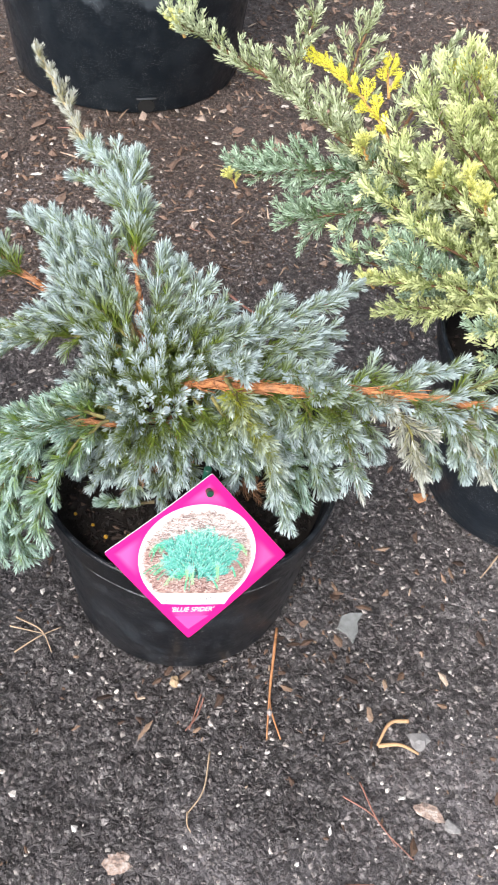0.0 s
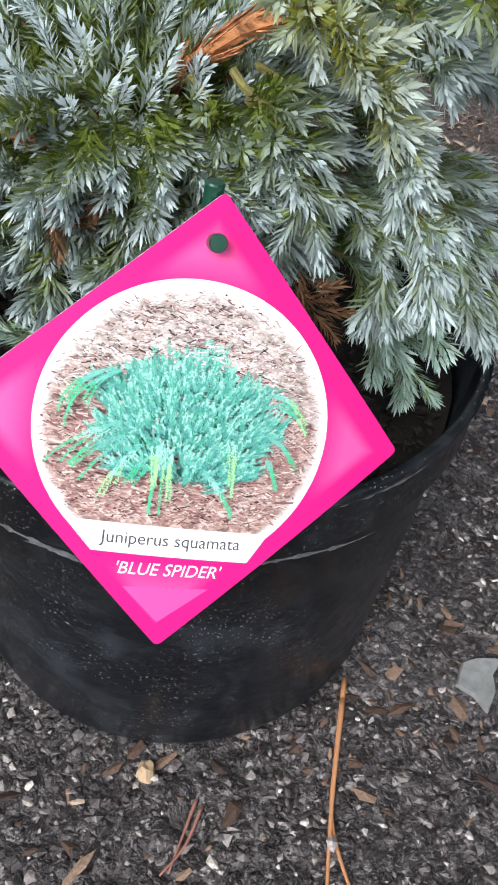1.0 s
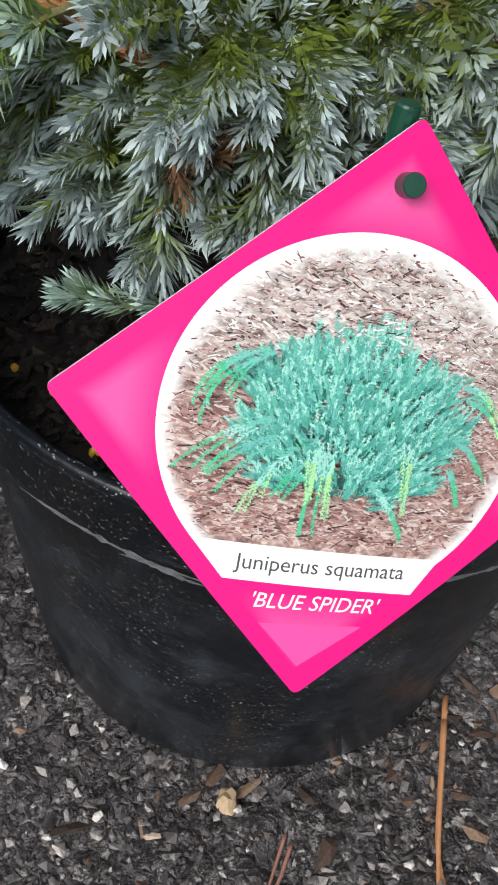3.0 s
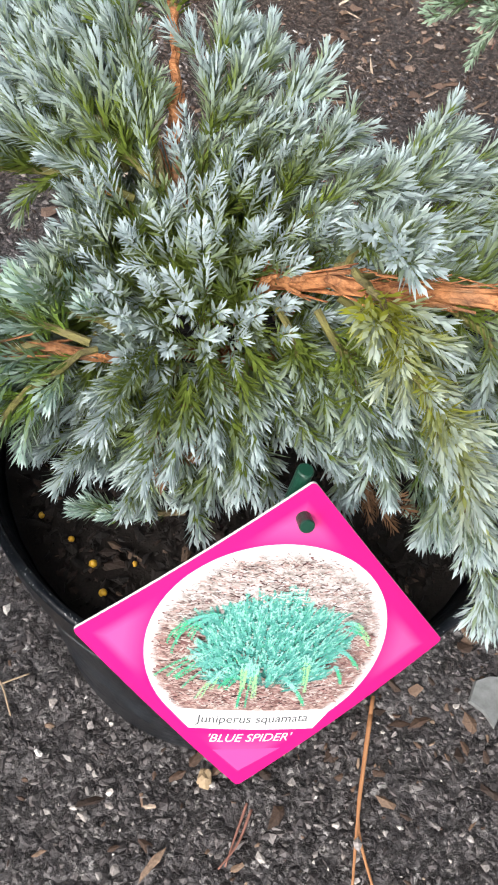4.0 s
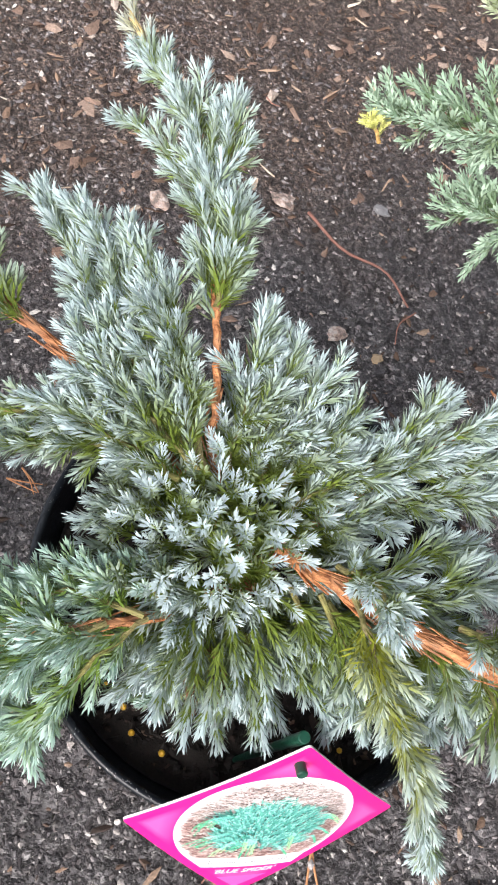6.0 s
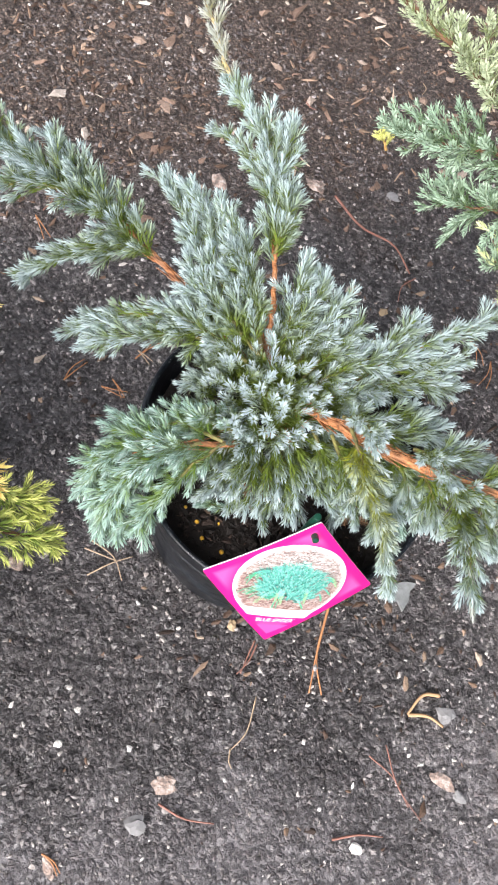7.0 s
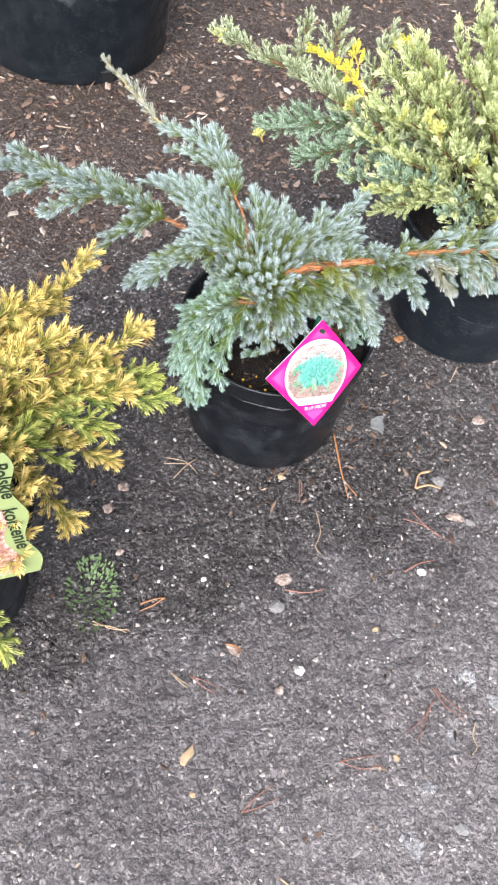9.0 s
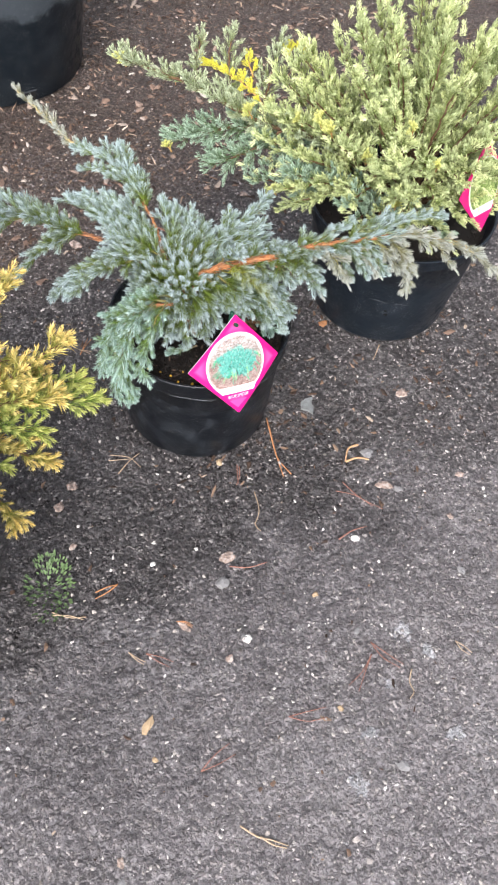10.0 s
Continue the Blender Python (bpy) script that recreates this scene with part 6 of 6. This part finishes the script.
dry_needle("stalk", "pale dry stalk beside the wide pot", [[(0.222, 0.549, g), (0.214, 0.534, g), (0.206, 0.520, g)]], NEEDLE_TAN, 0.0011, "grass stalk")
pebble("pebble", "orange stone chip beside the wide pot", 0.143, 0.598, 0.0075, 0.0055, 0.003, NEEDLE_ORANGE, 171, 0.4)
dry_needle("pine_needle", "crossed pale pine needles beside the pot", [[(-0.190, 0.375, g), (-0.165, 0.368, 0.003), (-0.150, 0.352, g)], [(-0.180, 0.345, g), (-0.165, 0.362, 0.003), (-0.150, 0.375, g)], [(-0.192, 0.366, g), (-0.160, 0.366, g)]], NEEDLE_TAN, 0.0008)
rn = np.random.RandomState(91)
LITTER = (("tan needle", NEEDLE_TAN, -0.178, 0.099, -0.161, 0.083), ("rust needle", NEEDLE_RED, -0.158, 0.096, -0.131, 0.076), ("orange needle", NEEDLE_ORANGE, -0.120, 0.132, -0.102, 0.122),
          ("rust needle", NEEDLE_RED, -0.107, -0.041, -0.069, -0.028), ("red needle", NEEDLE_RED, -0.004, 0.006, 0.039, 0.001), ("brown needle", NEEDLE_RED, 0.108, 0.084, 0.136, 0.049),
          ("brown needle", NEEDLE_RED, 0.106, 0.069, 0.072, 0.035), ("tan needle", NEEDLE_TAN, 0.211, 0.075, 0.225, 0.056), ("orange needle", NEEDLE_ORANGE, -0.383, 0.661, -0.363, 0.639),
          ("orange needle", NEEDLE_ORANGE, -0.279, 0.507, -0.267, 0.534), ("orange needle", NEEDLE_ORANGE, -0.245, 0.517, -0.220, 0.514), ("orange needle", NEEDLE_ORANGE, -0.238, 0.528, -0.222, 0.512),
          ("orange needle", NEEDLE_ORANGE, -0.227, 0.557, -0.210, 0.585), ("tan needle", NEEDLE_TAN, -0.228, 0.566, -0.212, 0.557), ("orange needle", NEEDLE_ORANGE, 0.082, 0.725, 0.095, 0.699),
          ("orange needle", NEEDLE_ORANGE, 0.109, 0.711, 0.104, 0.680), ("brown twig", NEEDLE_RED, 0.117, 0.309, 0.163, 0.262), ("brown twig", NEEDLE_RED, 0.105, 0.295, 0.150, 0.268))
for kind, mat, x0, y0, x1, y1 in LITTER:
    d = np.array([x1 - x0, y1 - y0])
    n = np.array([-d[1], d[0]])
    strands = []
    for k in range(2 if "needle" in kind else 1):
        b = rn.uniform(-0.12, 0.12)
        e = np.array([x1, y1]) + n * (k * rn.uniform(0.12, 0.35))
        m = np.array([x0, y0]) * 0.5 + e * 0.5 + n * b
        strands.append([(x0, y0, g), (m[0], m[1], g + 0.0008), (e[0], e[1], g)])
    dry_needle("twig" if "twig" in kind else "pine_needle", "dry %s lying on the asphalt" % kind.replace("needle", "pine needle pair"), strands, mat, 0.0007, kind.split()[1] if "twig" in kind else "pine needle")
for i in range(22):
    x, y = rn.uniform(-0.5, 0.45), rn.uniform(0.62, 1.35)
    if pots_at(np.array([x]), np.array([y]))[0]:
        continue
    a, ln = rn.rand() * 6.283, rn.uniform(0.015, 0.042)
    d, q = np.array([math.cos(a), math.sin(a)]), np.array([-math.sin(a), math.cos(a)])
    k = rn.uniform(-0.2, 0.2) * ln
    strands = [[(x, y, g), (x + d[0] * ln * 0.5 + q[0] * k, y + d[1] * ln * 0.5 + q[1] * k, g + 0.0008), (x + d[0] * ln, y + d[1] * ln, g)]]
    dry_needle("pine_needle", "dry reddish pine needle on the asphalt", strands, (NEEDLE_RED, NEEDLE_TAN, NEEDLE_ORANGE)[rn.randint(3)], rn.uniform(0.0006, 0.0010))
for i, (lb, x, y, sz, m) in enumerate((
        ("small pinkish white chip on the asphalt", -0.062, 0.080, 0.0060, STONE_PINK), ("pale flat stone chip on the asphalt", -0.040, 0.104, 0.0065, STONE_GREY),
        ("small yellowish chip on the asphalt", -0.155, -0.024, 0.0042, STONE_TAN), ("pale flat stone chip on the asphalt", -0.196, -0.120, 0.0060, STONE_PINK),
        ("pale flat stone chip on the asphalt", -0.196, -0.139, 0.0052, STONE_GREY), ("pinkish stone beside the golden conifer", -0.257, 0.301, 0.0090, STONE_PINK),
        ("pinkish stone beside the golden conifer", -0.240, 0.331, 0.0085, STONE_PINK), ("brown stone chip on the asphalt", -0.240, 0.243, 0.0060, STONE_PINK),
        ("round grey stone with a dark edge", 0.245, 0.166, 0.0075, STONE_GREY), ("pale flat stone chip on the asphalt", 0.094, 0.099, 0.0055, STONE_GREY),
        ("white chalky chip on the asphalt", 0.113, -0.060, 0.0075, STONE_GREY), ("small tan chip on the asphalt", 0.057, 0.010, 0.0048, STONE_TAN),
        ("pink stone chip on the asphalt", 0.252, 0.245, 0.0065, STONE_PINK), ("orange stone chip on the asphalt", 0.283, 0.309, 0.0075, STONE_PINK),
        ("pinkish white stone behind the juniper", -0.053, 0.726, 0.0100, STONE_PINK), ("small orange chip behind the juniper", -0.015, 0.717, 0.0060, STONE_TAN),
        ("pinkish stone behind the juniper", -0.230, 0.790, 0.0120, STONE_PINK), ("tan stone behind the juniper", -0.133, 0.836, 0.0125, STONE_PINK),
        ("pale flat chip behind the juniper", -0.049, 0.863, 0.0090, STONE_GREY), ("orange chip behind the juniper", 0.057, 0.905, 0.0085, STONE_PINK),
        ("pale pinkish stone on the asphalt", 0.190, 0.292, 0.0080, STONE_GREY))):
    sz *= 0.85
    pebble("pebble", lb, x, y, sz, sz * rn.uniform(0.6, 0.9), sz * 0.35, m, 140 + i, rn.uniform(-1.5, 1.5))

# a low weed sprouting from the asphalt
weed = thing("weed", "small green weed growing in the asphalt", "weed", at=(-0.268, 0.190, 0))
rw = np.random.RandomState(95)
for i in range(210):
    a, q = rw.rand() * 6.283, 0.036 * math.sqrt(rw.rand())
    o = np.array([q * math.cos(a) * 0.75, q * math.sin(a) * 1.25, 0.002 + 0.012 * rw.rand() * (1 - q / 0.04)])
    d = unit(np.array([math.cos(a), math.sin(a), 0.5 + 0.4 * rw.rand()]))
    s = unit(np.cross(d, (0, 0, 1)))
    up = np.cross(s, d)
    ln, w = rw.uniform(0.004, 0.008), rw.uniform(0.0009, 0.0019)
    v = np.array([o, o + d * ln * 0.4 + s * w, o + d * ln * 0.8 + s * w * 0.7, o + d * ln, o + d * ln * 0.8 - s * w * 0.7, o + d * ln * 0.4 - s * w, o + d * ln * 0.5 - up * 0.0008])
    part("leaf", mesh_np("leaf", v, [[0, 1, 6], [1, 2, 6], [2, 3, 6], [3, 4, 6], [4, 5, 6], [5, 0, 6]], [LEAF_GREEN], smooth=True), weed)
